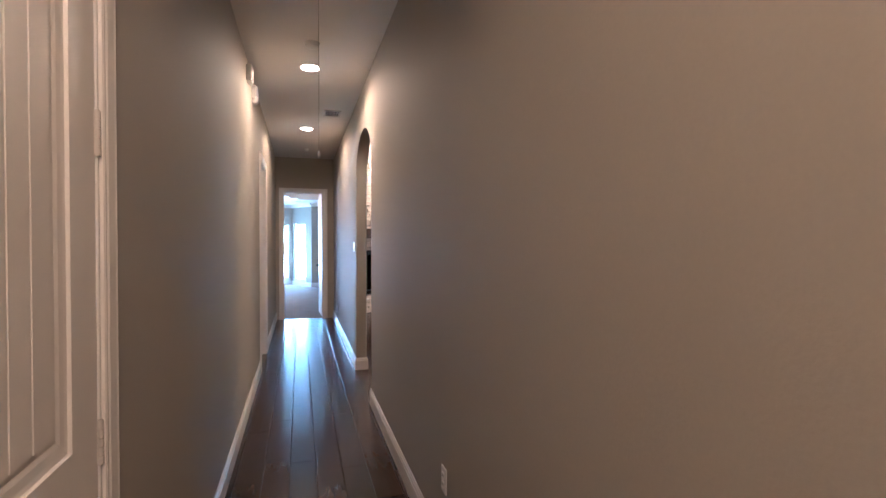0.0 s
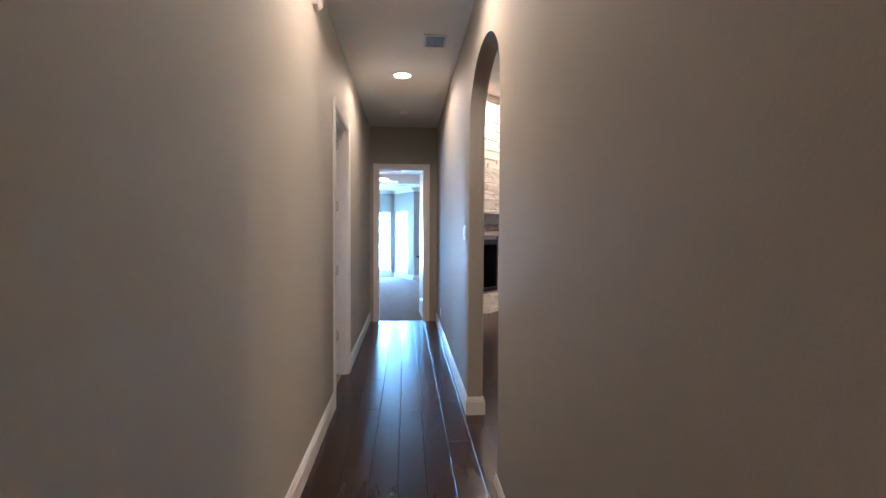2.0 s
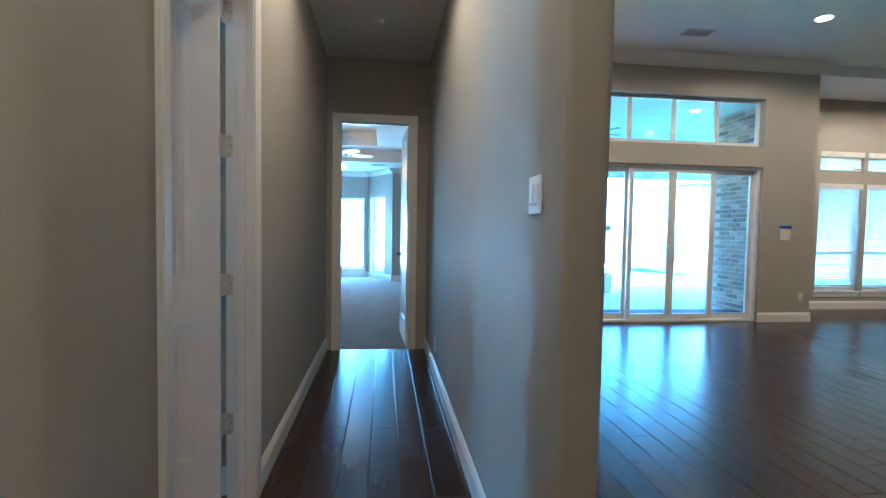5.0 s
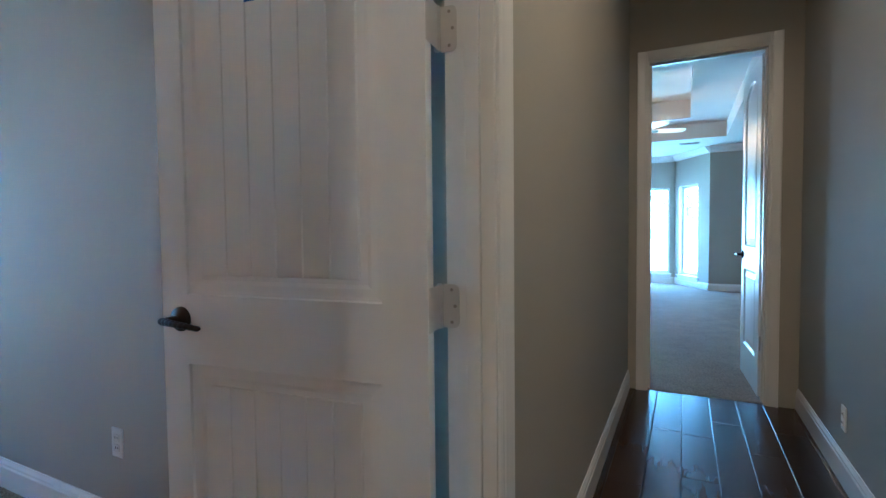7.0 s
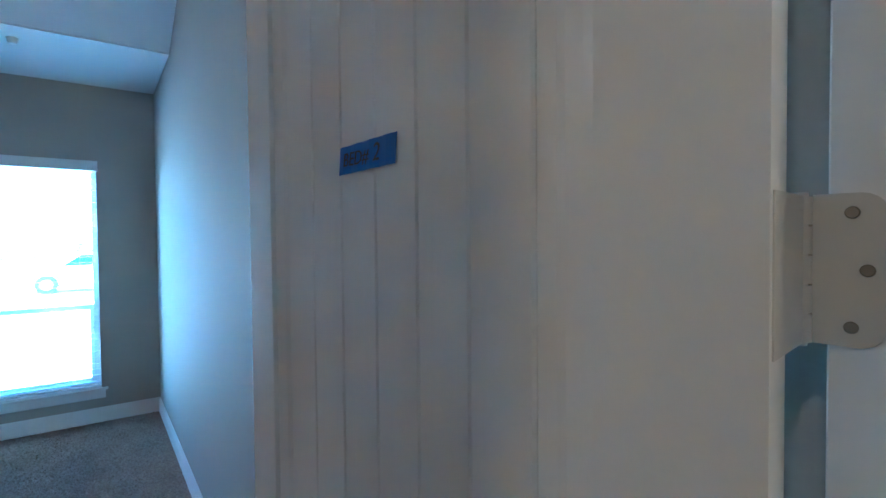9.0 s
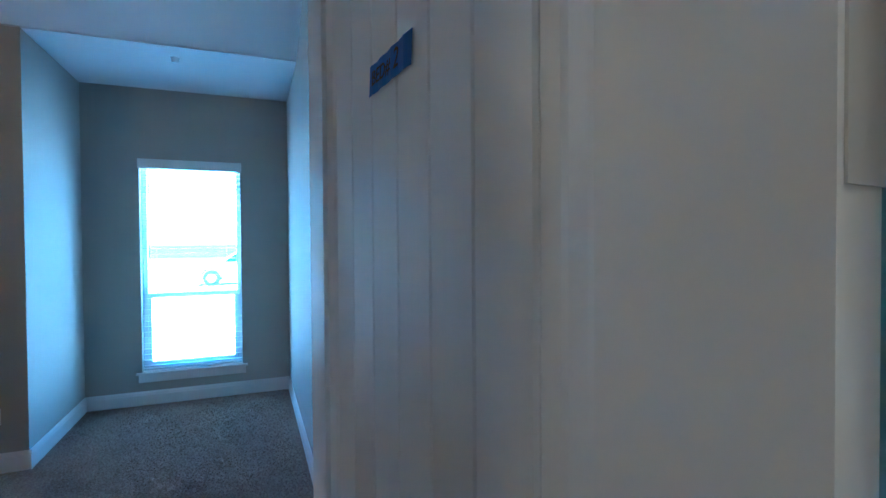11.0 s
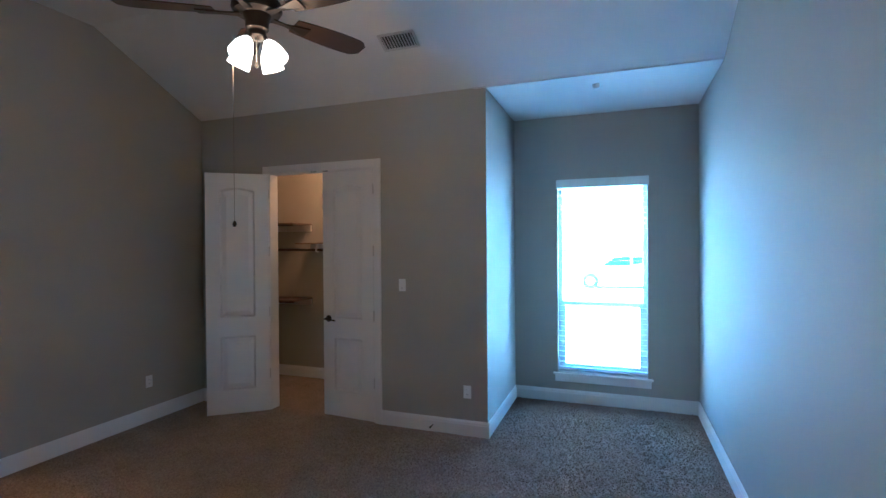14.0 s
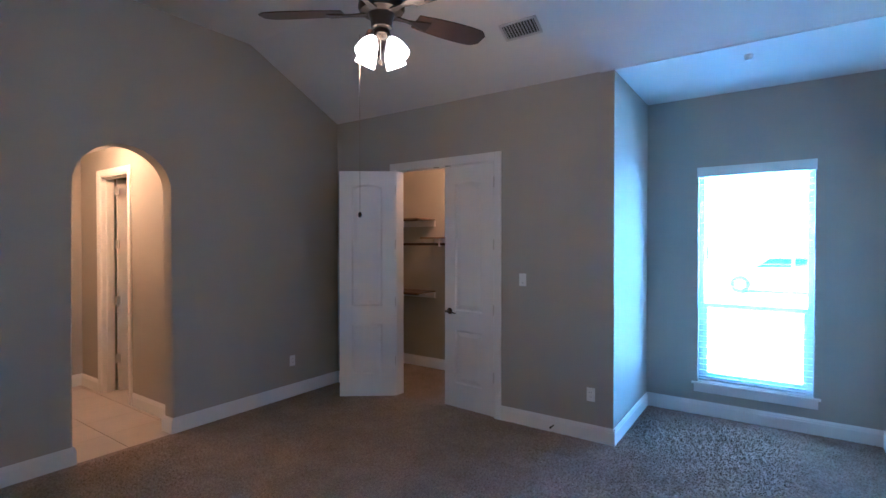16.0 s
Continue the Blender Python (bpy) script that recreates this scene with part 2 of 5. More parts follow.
def wall(name, p0, p1, thick, height, label, openings=(), material=None):
    """A wall whose face runs from p0 to p1, its body to the left of that line. openings: (s0, s1, z0, z1, rise):
    rise over 0 gives the top an elliptical arch that starts rise below z1."""
    d = Vector((p1[0] - p0[0], p1[1] - p0[1], 0))
    length = d.length
    m = Matrix.Translation((p0[0], p0[1], 0)) @ Matrix.Rotation(math.atan2(d.y, d.x), 4, "Z")
    bm = bmesh.new()
    if openings and all(o[2] == 0 for o in openings):
        pts, soft = [(0, 0)], set()
        for s0, s1, z0, z1, rise in sorted(openings):
            pts.append((s0, 0))
            if rise:
                k, half, mid = 28, (s1 - s0) / 2, (s0 + s1) / 2
                first = len(pts) - 1
                for i in range(k + 1):
                    a = math.pi * i / k
                    pts.append((mid - half * math.cos(a), z1 - rise + rise * math.sin(a)))
                soft.update(range(first, len(pts) + 1))
            else:
                pts += [(s0, z1), (s1, z1)]
            pts.append((s1, 0))
        pts += [(length, 0), (length, height), (0, height)]
        rings = [[bm.verts.new(m @ Vector((x, y, z))) for x, z in pts] for y in (0, thick)]
        for ring in rings:
            bm.faces.new(ring)
        for i in range(len(pts)):
            bm.faces.new((rings[0][i], rings[0][(i + 1) % len(pts)], rings[1][(i + 1) % len(pts)], rings[1][i]))
        if soft:
            chosen = {ring[i] for ring in rings for i in soft}
            es = [e for e in bm.edges if e.verts[0] in chosen and e.verts[1] in chosen
                  and any(e.verts[0] in ring and e.verts[1] in ring for ring in rings)]
            bmesh.ops.bevel(bm, geom=es, offset=0.022, segments=4, profile=0.5, affect="EDGES")
        ob = part(name, bm, material or PAINT)
        if soft:
            smooth(ob, 32)
        return tagged(ob, label, "wall", kind="structure")
    s, base = 0.0, 0.0
    if openings and min(o[2] for o in openings) > 2.4:
        base = 2.43
    for s0, s1, z0, z1, rise in sorted(openings):
        if s0 > s:
            prism(bm, m, s, s0, thick, base, base, height)
        if z0 > 0:
            prism(bm, m, s0, s1, thick, base, base, z0)
        if rise:
            k, half, mid = 28, (s1 - s0) / 2, (s0 + s1) / 2
            cs = [mid - half * math.cos(math.pi * i / k) for i in range(k + 1)]
            zs = [z1 - rise + rise * math.sqrt(max(0, 1 - ((c - mid) / half) ** 2)) for c in cs]
            for i in range(k):
                prism(bm, m, cs[i], cs[i + 1], thick, zs[i], zs[i + 1], height)
        else:
            prism(bm, m, s0, s1, thick, z1, z1, height)
        s = s1
    if s < length - 1e-6:
        prism(bm, m, s, length, thick, base, base, height)
    return tagged(part(name, bm, material or PAINT), label, "wall", kind="structure")


def slab(name, x0, x1, y0, y1, z0, z1, material, label, category):
    return tagged(part(name, box(bmesh.new(), x0, x1, y0, y1, z0, z1), material), label, category, kind="structure")

# ---------------------------------------------------------------- plan
T = 0.12                       # partition
HW = 1.07                      # hall width
HC = 3.10                      # hall ceiling
BX, BY0, BY1 = -4.30, -7.97, -2.80   # bedroom: closet wall, bath wall, entrance wall
AX, AY = -5.55, -4.67          # alcove: window wall, its side wall
GY, GC = 1.33, 3.85            # great room: patio wall, ceiling
DH = 2.45                      # door openings
CH = 2.515                     # closet opening

HALL_L = "greige painted drywall along the hallway, white baseboard"
TW = 0.095                     # hall wall beside the bedroom
wall("wall_hall_west", (0, 0), (0, -11.0), -TW, HC + 0.1, HALL_L,
     [(2.875, 3.785, 0, DH, 0), (8.42, 9.26, 0, DH, 0)])
wall("wall_hall_east", (HW, -11.0), (HW, 0.0), -T, 3.95, "greige painted drywall with an arched opening", [(5.75, 6.97, 0, 2.66, 0.40)])
wall("wall_hall_north", (HW, 0), (0, 0), -T, HC + 0.1, "greige painted drywall around the bedroom door", [(0.18, 0.945, 0, DH, 0)])
wall("wall_hall_south", (-0.12, -11.0), (1.19, -11.0), -T, HC + 0.1, HALL_L)
slab("ceiling_hall", -0.06, HW + 0.06, -11.1, 0.06, HC, HC + 0.1, CEIL, "flat painted drywall hallway ceiling", "ceiling")

# bedroom
wall("wall_bedroom_north", (-0.09, BY1), (AX, BY1), -T, 4.0, "greige painted drywall beside the window alcove")
wall("wall_bedroom_south", (BX - T, BY0), (0, BY0), -0.15, 4.0, "greige painted drywall with an arched bathroom opening",
     [(2.09, 2.83, 0, 2.51, 0.36)])
wall("wall_closet_front", (BX, AY), (BX, BY0), -T, 3.3, "greige painted drywall around the closet doors", [(1.12, 2.38, 0, CH, 0)])
wall("wall_alcove_side", (AX, AY), (BX - T, AY), -T, 3.3, "greige painted drywall side of the window alcove")
wall("wall_alcove_window", (AX, BY1 + T), (AX, AY - T), -0.15, 3.3, "greige painted drywall around a tall window",
     [(0.595, 1.515, 0.33, 2.42, 0)])
slab("ceiling_alcove", AX - 0.15, BX, AY - T, BY1 + T, 3.14, 3.24, CEIL, "flat painted alcove ceiling", "ceiling")
slab("floor_bedroom", AX - 0.15, -0.06, BY0, BY1 + T, -0.06, 0.004, CARPET, "taupe cut-pile carpet", "carpet")


def vault():
    bm = bmesh.new()
    pts = [(BX - 0.02, 3.14), (-3.12, 3.72), (-1.2, 3.72), (0.02, 3.20)]
    loop = pts + [(x, z + 0.1) for x, z in reversed(pts)]
    south = [bm.verts.new((x, BY0 - 0.1, z)) for x, z in loop]
    north = [bm.verts.new((x, BY1 + 0.1, z)) for x, z in loop]
    k = len(loop)
    for i in range(k):
        bm.faces.new((south[i], south[(i + 1) % k], north[(i + 1) % k], north[i]))
    for ring in (south, north):
        for i in range(len(pts) - 1):
            bm.faces.new((ring[i], ring[i + 1], ring[k - 2 - i], ring[k - 1 - i]))
    tagged(part("ceiling_bedroom", bm, CEIL), "vaulted painted drywall ceiling", "ceiling", kind="structure")


vault()

# closet
CX = -5.50
wall("wall_closet_back", (CX, AY - T), (CX, BY0 - 0.15), -0.1, 3.1, "pale painted closet wall")
slab("ceiling_closet", CX - 0.1, BX - T, BY0 - 0.1, AY - T, 2.95, 3.05, CEIL, "flat painted closet ceiling", "ceiling")
wall("wall_closet_south", (CX, BY0), (BX - T, BY0), -0.15, 3.1, "pale painted closet wall")

# bathroom passage
PX0, PX1, PY = -2.47, -1.35, -10.4
wall("wall_passage_west", (PX0, BY0 - 0.15), (PX0, PY), -T, 2.9, "greige painted drywall with a bathroom door", [(1.03, 1.72, 0, DH, 0)])
wall("wall_passage_south", (PX0 - T, PY), (PX1 + T, PY), -T, 2.9, "greige painted drywall")
wall("wall_passage_east", (PX1, PY), (PX1, BY0 - 0.15), -T, 2.9, "greige painted drywall")
slab("ceiling_passage", -4.2, PX1 + T, PY - T, BY0 - 0.1, 2.75, 2.85, CEIL, "flat painted passage ceiling", "ceiling")
wall("wall_bath_south", (-4.2, PY), (PX0 - T, PY), -T, 2.9, "greige painted drywall")
wall("wall_bath_west", (-4.1, BY0 - 0.15), (-4.1, PY), -T, 2.9, "greige painted drywall")

# great room
wall("wall_great_patio", (7.02, GY), (1.07, GY), -0.2, 2.60, "greige painted drywall above a sliding glass door",
     [(0.86, 3.60, 0, 2.30, 0)])
tagged(part("wall_great_patio_upper", box(box(box(bmesh.new(), 6.16, 7.02, GY, GY + 0.2, 2.60, 4.0), 1.07, 3.42, GY, GY + 0.2, 2.60, 4.0),
                                             3.42, 6.16, GY, GY + 0.2, 3.30, 4.0), PAINT), "greige painted drywall around the transom window", "wall", kind="structure")
wall("wall_great_transom_side", (7.02, GY + 0.2), (7.02, 2.45), 0.2, 4.0, "greige painted drywall return")
wall("wall_great_nook", (11.0, 2.45), (7.02, 2.45), -0.2, 2.43, "warm greige drywall around nook windows",
     [(0.70, 1.85, 0.32, 2.20, 0), (1.95, 2.80, 0.32, 2.20, 0)])
wall("wall_great_nook_upper", (11.0, 2.452), (7.02, 2.452), -0.198, 4.0, "warm greige drywall above nook windows",
     [(0.70, 1.85, 2.45, 2.76, 0), (1.95, 2.80, 2.45, 2.76, 0)]).location.z = 0.0
wall("wall_great_east", (11.0, -9.0), (11.0, 2.45), -0.2, 4.0, "greige painted drywall")
wall("wall_great_south", (1.07, -9.0), (11.0, -9.0), -0.2, 4.0, "greige painted drywall")
slab("ceiling_great", 1.1, 11.1, -9.1, GY + 0.1, GC, GC + 0.1, CEIL, "flat painted great room ceiling", "ceiling")
slab("ceiling_nook", 6.9, 11.1, GY, 2.6, 3.69, GC + 0.1, CEIL, "lower painted nook ceiling", "ceiling")

# main bedroom beyond the hall
MY = 6.6
MC = 2.75
wall("wall_main_south_west", (0, 0.12), (-5.0, 0.12), 0.12, 3.6, "pale greige painted drywall")
wall("wall_main_east_near", (HW, 0.12), (HW, 1.65), -T, 3.6, "pale greige painted drywall")
wall("wall_main_return", (HW, 1.65), (2.6, 1.65), -T, 3.6, "pale greige painted drywall")
wall("wall_main_east", (2.6, 1.65), (2.6, 6.62), -T, 3.6, "pale greige painted drywall")
wall("wall_main_west", (-5.0, 6.62), (-5.0, 0.1), -0.12, 3.6, "pale greige painted drywall")
wall("wall_main_north_east", (2.6, 6.62), (0.80, 6.62), -0.15, 3.6, "pale greige painted drywall")
wall("wall_main_bay_east", (0.80, 6.62), (0.19, 7.70), -0.15, 3.6, "pale greige drywall around a bay window", [(0.38, 1.08, 0.22, 2.08, 0)])
wall("wall_main_bay", (0.19, 7.70), (-2.79, 7.70), -0.15, 3.6, "pale greige drywall around bay windows",
     [(0.10, 0.98, 0.22, 2.08, 0), (1.14, 2.04, 0.22, 2.08, 0)])
wall("wall_main_bay_west", (-2.79, 7.70), (-3.40, 6.62), -0.15, 3.6, "pale greige painted drywall")
wall("wall_main_north_west", (-3.40, 6.62), (-5.0, 6.62), -0.15, 3.6, "pale greige painted drywall")
slab("floor_main", -5.1, 1.13, 0.025, 1.59, -0.06, 0.004, CARPET, "taupe cut-pile carpet", "carpet")
slab("floor_main_north", -5.1, 2.7, 1.59, 8.0, -0.06, 0.004, CARPET, "taupe cut-pile carpet", "carpet")


def frame_ceiling(name, x0, x1, y0, y1, hx0, hx1, hy0, hy1, z0, z1, label):
    bm = bmesh.new()
    box(bm, x0, x1, y0, hy0, z0, z1)
    box(bm, x0, x1, hy1, y1, z0, z1)
    box(bm, x0, hx0, hy0, hy1, z0, z1)
    box(bm, hx1, x1, hy0, hy1, z0, z1)
    tagged(part(name, bm, CEIL), label, "ceiling", kind="structure")


slab("ceiling_main_east", 1.13, 2.7, 1.59, 8.0, MC, MC + 0.25, CEIL, "painted tray ceiling, east border", "ceiling")
frame_ceiling("ceiling_main_lower", -5.1, 1.13, 0.1, 8.0, -3.8, 1.0, 1.3, 5.57, MC, MC + 0.25, "painted tray ceiling, lower border")
frame_ceiling("ceiling_main_middle", -4.0, 1.13, 1.1, 5.8, -3.3, 0.45, 1.8, 5.0, MC + 0.25, MC + 0.55, "painted tray ceiling, middle step")
slab("ceiling_main", -4.0, 1.13, 1.1, 5.8, MC + 0.55, MC + 0.65, CEIL, "painted tray ceiling, top", "ceiling")

# wood floor base
slab("floor_wood", -0.12, 11.0, -11.0, 0.03, -0.06, -0.006, GAP, "dark hand-scraped hardwood plank floor", "floor")
slab("floor_wood_north", 1.07, 11.0, 0.03, 2.5, -0.06, -0.006, GAP, "dark hand-scraped hardwood plank floor", "floor")
slab("floor_tile", -4.2, -1.3, PY - T, BY0, -0.06, -0.004, GROUT, "beige ceramic floor tiles", "floor")

# outside
tagged(part("ground", box(bmesh.new(), -400, 400, -400, 400, -0.5, -0.25), GRASS), "green lawn reaching the horizon", "ground", kind="structure")
slab("pavement", -60, -6.2, -60, 60, -0.25, -0.20, CONCRETE, "sunlit pale concrete driveway and street", "pavement")
slab("pavement_patio", 1.5, 9.0, GY + 0.2, 6.2, -0.25, -0.03, CONCRETE, "pale concrete patio slab", "patio")
slab("pavement_far", -40, 30, 14, 60, -0.25, -0.21, CONCRETE, "sunlit pale concrete street", "pavement")

# lamps of the rooms
HALL_LAMPS = [(0.535, -5.07), (0.535, -2.55)]
for lx, ly in HALL_LAMPS:
    spot_lamp("hall_can_lamp", lx, ly, HC - 0.03, 1.85)
spot_lamp("foyer_lamp", 0.535, -10.3, HC - 0.03, 3.3)
FAN = (-2.2, -5.37)
for a in (45, 135, 225, 315):
    bulb("fan_bulb", FAN[0] + 0.13 * math.cos(radians(a)), FAN[1] + 0.13 * math.sin(radians(a)), 2.70, 0.13)
bulb("closet_bulb", -4.95, -6.7, 2.85, 0.75, colour=(1.0, 0.35, 0.085))
bulb("passage_bulb", -1.9, -9.1, 2.6, 1.5, colour=(1.0, 0.36, 0.09))
# the two cans at y -3.4 are unseen, added to light the room
GREAT_LAMPS = [(2.58, -0.19), (2.26, 0.19), (5.68, -0.05), (4.0, -3.4), (7.2, -3.4), (8.8, 0.6)]
for lx, ly in GREAT_LAMPS:
    spot_lamp("great_can_lamp", lx, ly, GC - 0.03, 13.0 if lx > 8 else 3.6)
MFAN = (-0.27, 3.83)
bulb("main_fan_bulb", MFAN[0], MFAN[1], 2.38, 0.8)

# ---------------------------------------------------------------- mouldings
BASE = [(0, 0), (0.016, 0), (0.016, 0.105), (0.012, 0.112), (0.012, 0.122), (0.006, 0.134), (0.004, 0.142), (0, 0.142)]
CROWN = [(0, 0), (0.012, 0), (0.018, 0.02), (0.05, 0.045), (0.075, 0.085), (0.095, 0.10), (0.10, 0.12), (0, 0.12)]


def baseboard(x0, y0, x1, y1, nx, ny):
    bm = sweep(bmesh.new(), BASE, (x0, y0, 0.0), (x1, y1, 0.0), (nx, ny, 0))
    tagged(part("baseboard", bm, TRIM), "white painted profiled wooden baseboard", "baseboard", kind="structure")


E1 = 0.0165
for run in ((0, 0, 0, -2.79, 1, 0), (0, -3.853, 0, -8.365, 1, 0), (0, -9.35, 0, -11, 1, 0),
            (HW, -11, HW, -5.25 + E1, -1, 0), (HW, -4.03 - E1, HW, 0, -1, 0),
            (HW, -5.25, HW + T, -5.25, 0, 1), (HW, -4.03, HW + T, -4.03, 0, -1),
            (HW + T, -9, HW + T, -5.25 + E1, 1, 0), (HW + T, -4.03 - E1, HW + T, -0.12, 1, 0),
            (-TW - 0.02, BY1, AX, BY1, 0, -1), (AX, BY1, AX, AY, 1, 0), (AX, AY, BX + E1, AY, 0, 1),
            (BX, AY + E1, BX, -5.72, 1, 0), (BX, -7.12, BX, BY0, 1, 0), (BX, BY0, -2.33 - 0.0, BY0, 0, 1), (-1.59, BY0, -TW, BY0, 0, 1),
            (-2.33, BY0 + E1, -2.33, BY0 - 0.15 - E1, 1, 0), (-1.59, BY0 + E1, -1.59, BY0 - 0.15, -1, 0),
            (-TW, BY0, -TW, -3.853, -1, 0), (CX, AY - T, CX, BY0, 1, 0), (CX, BY0, BX - T, BY0, 0, 1),
            (PX0, BY0 - 0.15, PX0, -9.07, 1, 0), (PX0, -9.92, PX0, PY, 1, 0), (PX0, PY, PX1, PY, 0, 1), (PX1, PY, PX1, BY0 - 0.15, -1, 0),
            (PX0, BY0 - 0.15, -2.33, BY0 - 0.15, 0, -1),
            (2.62, GY, 3.42, GY, 0, -1), (6.16, GY, 7.02 + E1, GY, 0, -1), (7.02, GY - E1, 7.02, 2.45, 1, 0), (7.02, 2.45, 11.0, 2.45, 0, -1),
            (2.6, 6.62, 0.80, 6.62, 0, -1), (0.80, 6.62, 0.19, 7.70, -0.871, -0.492), (0.19, 7.70, -2.79, 7.70, 0, -1),
            (-2.79, 7.70, -3.40, 6.62, 0.871, -0.492), (-3.40, 6.62, -5.0, 6.62, 0, -1), (HW, 0.12, HW, 1.65, -1, 0)):
    baseboard(*run)


def crown(x0, y0, x1, y1, nx, ny, z, k=1.0):
    bm = sweep(bmesh.new(), [(o * k, u * k) for o, u in CROWN], (x0, y0, z - 0.12 * k), (x1, y1, z - 0.12 * k), (nx, ny, 0))
    tagged(part("crown_trim", bm, TRIM), "white painted crown moulding under the ceiling", "trim", kind="structure")


crown(1.19, GY, 7.02 + 0.13, GY, 0, -1, GC, 1.35)
for run in ((2.6, 6.62, 0.80, 6.62, 0, -1), (0.80, 6.62, 0.19, 7.70, -0.871, -0.492), (0.19, 7.70, -2.79, 7.70, 0, -1), (-2.79, 7.70, -3.40, 6.62, 0.871, -0.492)):
    crown(*run, MC, 1.0)


# ---------------------------------------------------------------- doors
def outline(x0, x1, z0, z1, rise, k=14):
    pts = [(x0, z0), (x1, z0)]
    mid, half = (x0 + x1) / 2, (x1 - x0) / 2
    for i in range(k + 1):
        a = 1 - 2 * i / k
        pts.append((mid + half * a, z1 - rise * a * a))
    return pts


def leaf_face(bm, w, h, y, sign, panels, raised=False):
    """One face of a panelled leaf: flat rails and stiles that step down into moulded panels."""
    cuts = [0.0] + [(a[3] + b[2]) / 2 for a, b in zip(panels, panels[1:])] + [h]
    for (x0, x1, z0, z1, rise), za, zb in zip(panels, cuts, cuts[1:]):
        loops = [(outline(0, w, za, zb, 0), 0.0), (outline(x0, x1, z0, z1, rise), 0.0)]
        for inset, deep in (((0.006, 0.008), (0.015, 0.0135), (0.022, 0.014), (0.062, 0.004)) if raised else ((0.003, 0.0068), (0.013, 0.0082), (0.030, 0.0092), (0.040, 0.0122), (0.046, 0.0123))):
            loops.append((outline(x0 + inset, x1 - inset, z0 + inset, z1 - inset, rise * (1 - inset)), deep))
        rings = [[bm.verts.new((px, y - sign * d, pz)) for px, pz in pts] for pts, d in loops]
        for a, b in zip(rings, rings[1:]):
            for i in range(len(a)):
                bm.faces.new((a[i], a[(i + 1) % len(a)], b[(i + 1) % len(b)], b[i]))
        bm.faces.new(rings[-1])


def make_leaf(name, w, h, panels, m, label, planks=False, handle=True, hinge_zs=(0.38, 1.038, 1.675, 2.28), hinges=True, hinge_side=1, ajar=False):
    """A leaf hung at its own origin, running along +x, with its parts."""
    t = 0.035
    root = thing(name, m, label, "door")
    bm = bmesh.new()
    leaf_face(bm, w, h, t / 2, 1, panels, not planks)
    leaf_face(bm, w, h, -t / 2, -1, panels, not planks)
    for x0, x1, z0, z1 in ((0, 0, 0, h), (w, w, 0, h), (0, w, 0, 0), (0, w, h, h)):
        pts = ((x0, -t / 2, z0), (x1, -t / 2, z0 if x0 != x1 else z0), (x1, t / 2, z1), (x0, t / 2, z1)) if x0 != x1 else \
              ((x0, -t / 2, z0), (x0, t / 2, z0), (x0, t / 2, z1), (x0, -t / 2, z1))
        bm.faces.new([bm.verts.new(p) for p in pts])
    bmesh.ops.remove_doubles(bm, verts=bm.verts[:], dist=0.0004)
    slab_part = part("leaf", bm, DOORP, root)
    if planks:
        for x0, x1, z0, z1, rise in panels:
            a, b, k = x0 + 0.0595, x1 - 0.0520, 6
            mid, half = (x0 + x1) / 2, (x1 - x0) / 2
            for i in range(k):
                pa, pb = a + (b - a) * i / k, a + (b - a) * (i + 1) / k
                top = lambda x: z1 - 0.054 - rise * ((x - mid) / half) ** 2
                for sign in (1, -1):
                    bm = bmesh.new()
                    y0, y1, y2 = sign * (t / 2 - 0.0155), sign * (t / 2 - 0.0104), sign * (t / 2 - 0.0074)
                    e = 0.0028
                    low = [(pa, z0 + 0.052), (pb, z0 + 0.052), (pb, top(pb)), (pa, top(pa))]
                    ins = [(pa + e, z0 + 0.054), (pb - e, z0 + 0.054), (pb - e, top(pb) - 0.002), (pa + e, top(pa) - 0.002)]
                    r0 = [bm.verts.new((p, y0, q)) for p, q in low]
                    r1 = [bm.verts.new((p, y1, q)) for p, q in low]
                    r2 = [bm.verts.new((p, y2, q)) for p, q in ins]
                    for ra, rb in ((r0, r1), (r1, r2)):
                        for j in range(4):
                            bm.faces.new((ra[j], ra[(j + 1) % 4], rb[(j + 1) % 4], rb[j]))
                    bm.faces.new(r2)
                    part("plank", bm, DOORP, slab_part)
    if handle:
        for sign in (1, -1):
            mm = Matrix.Translation((w - 0.065, sign * t / 2, 0.985)) @ Matrix.Rotation(radians(-90 * sign), 4, "X")
            bm = lathe(bmesh.new(), [(0.0335, 0), (0.0335, 0.004), (0.030, 0.009), (0.018, 0.013), (0.0125, 0.018), (0.0115, 0.045), (0.0, 0.046)], 28, mm)
            hd = smooth(part("handle", bm, BRONZE, root, "dark bronze lever handle"))
            bm = bmesh.new()
            y = sign * (t / 2 + 0.048)
            for i in range(9):
                f = i / 8
                r = 0.0105 - 0.003 * f
                mm2 = Matrix.Translation((w - 0.055 - 0.115 * f, y + sign * 0.010 * math.sin(f * 2.6), 0.985 - 0.010 * f * f)) @ Matrix.Diagonal((0.017, r * 0.8, r, 1))
                bmesh.ops.create_uvsphere(bm, u_segments=12, v_segments=8, radius=1.0, matrix=mm2)
            smooth(part("lever", bm, BRONZE, hd))
    if hinges:
        for z in hinge_zs:
            make_hinge(root, z, t, hinge_side, ajar)
    return root


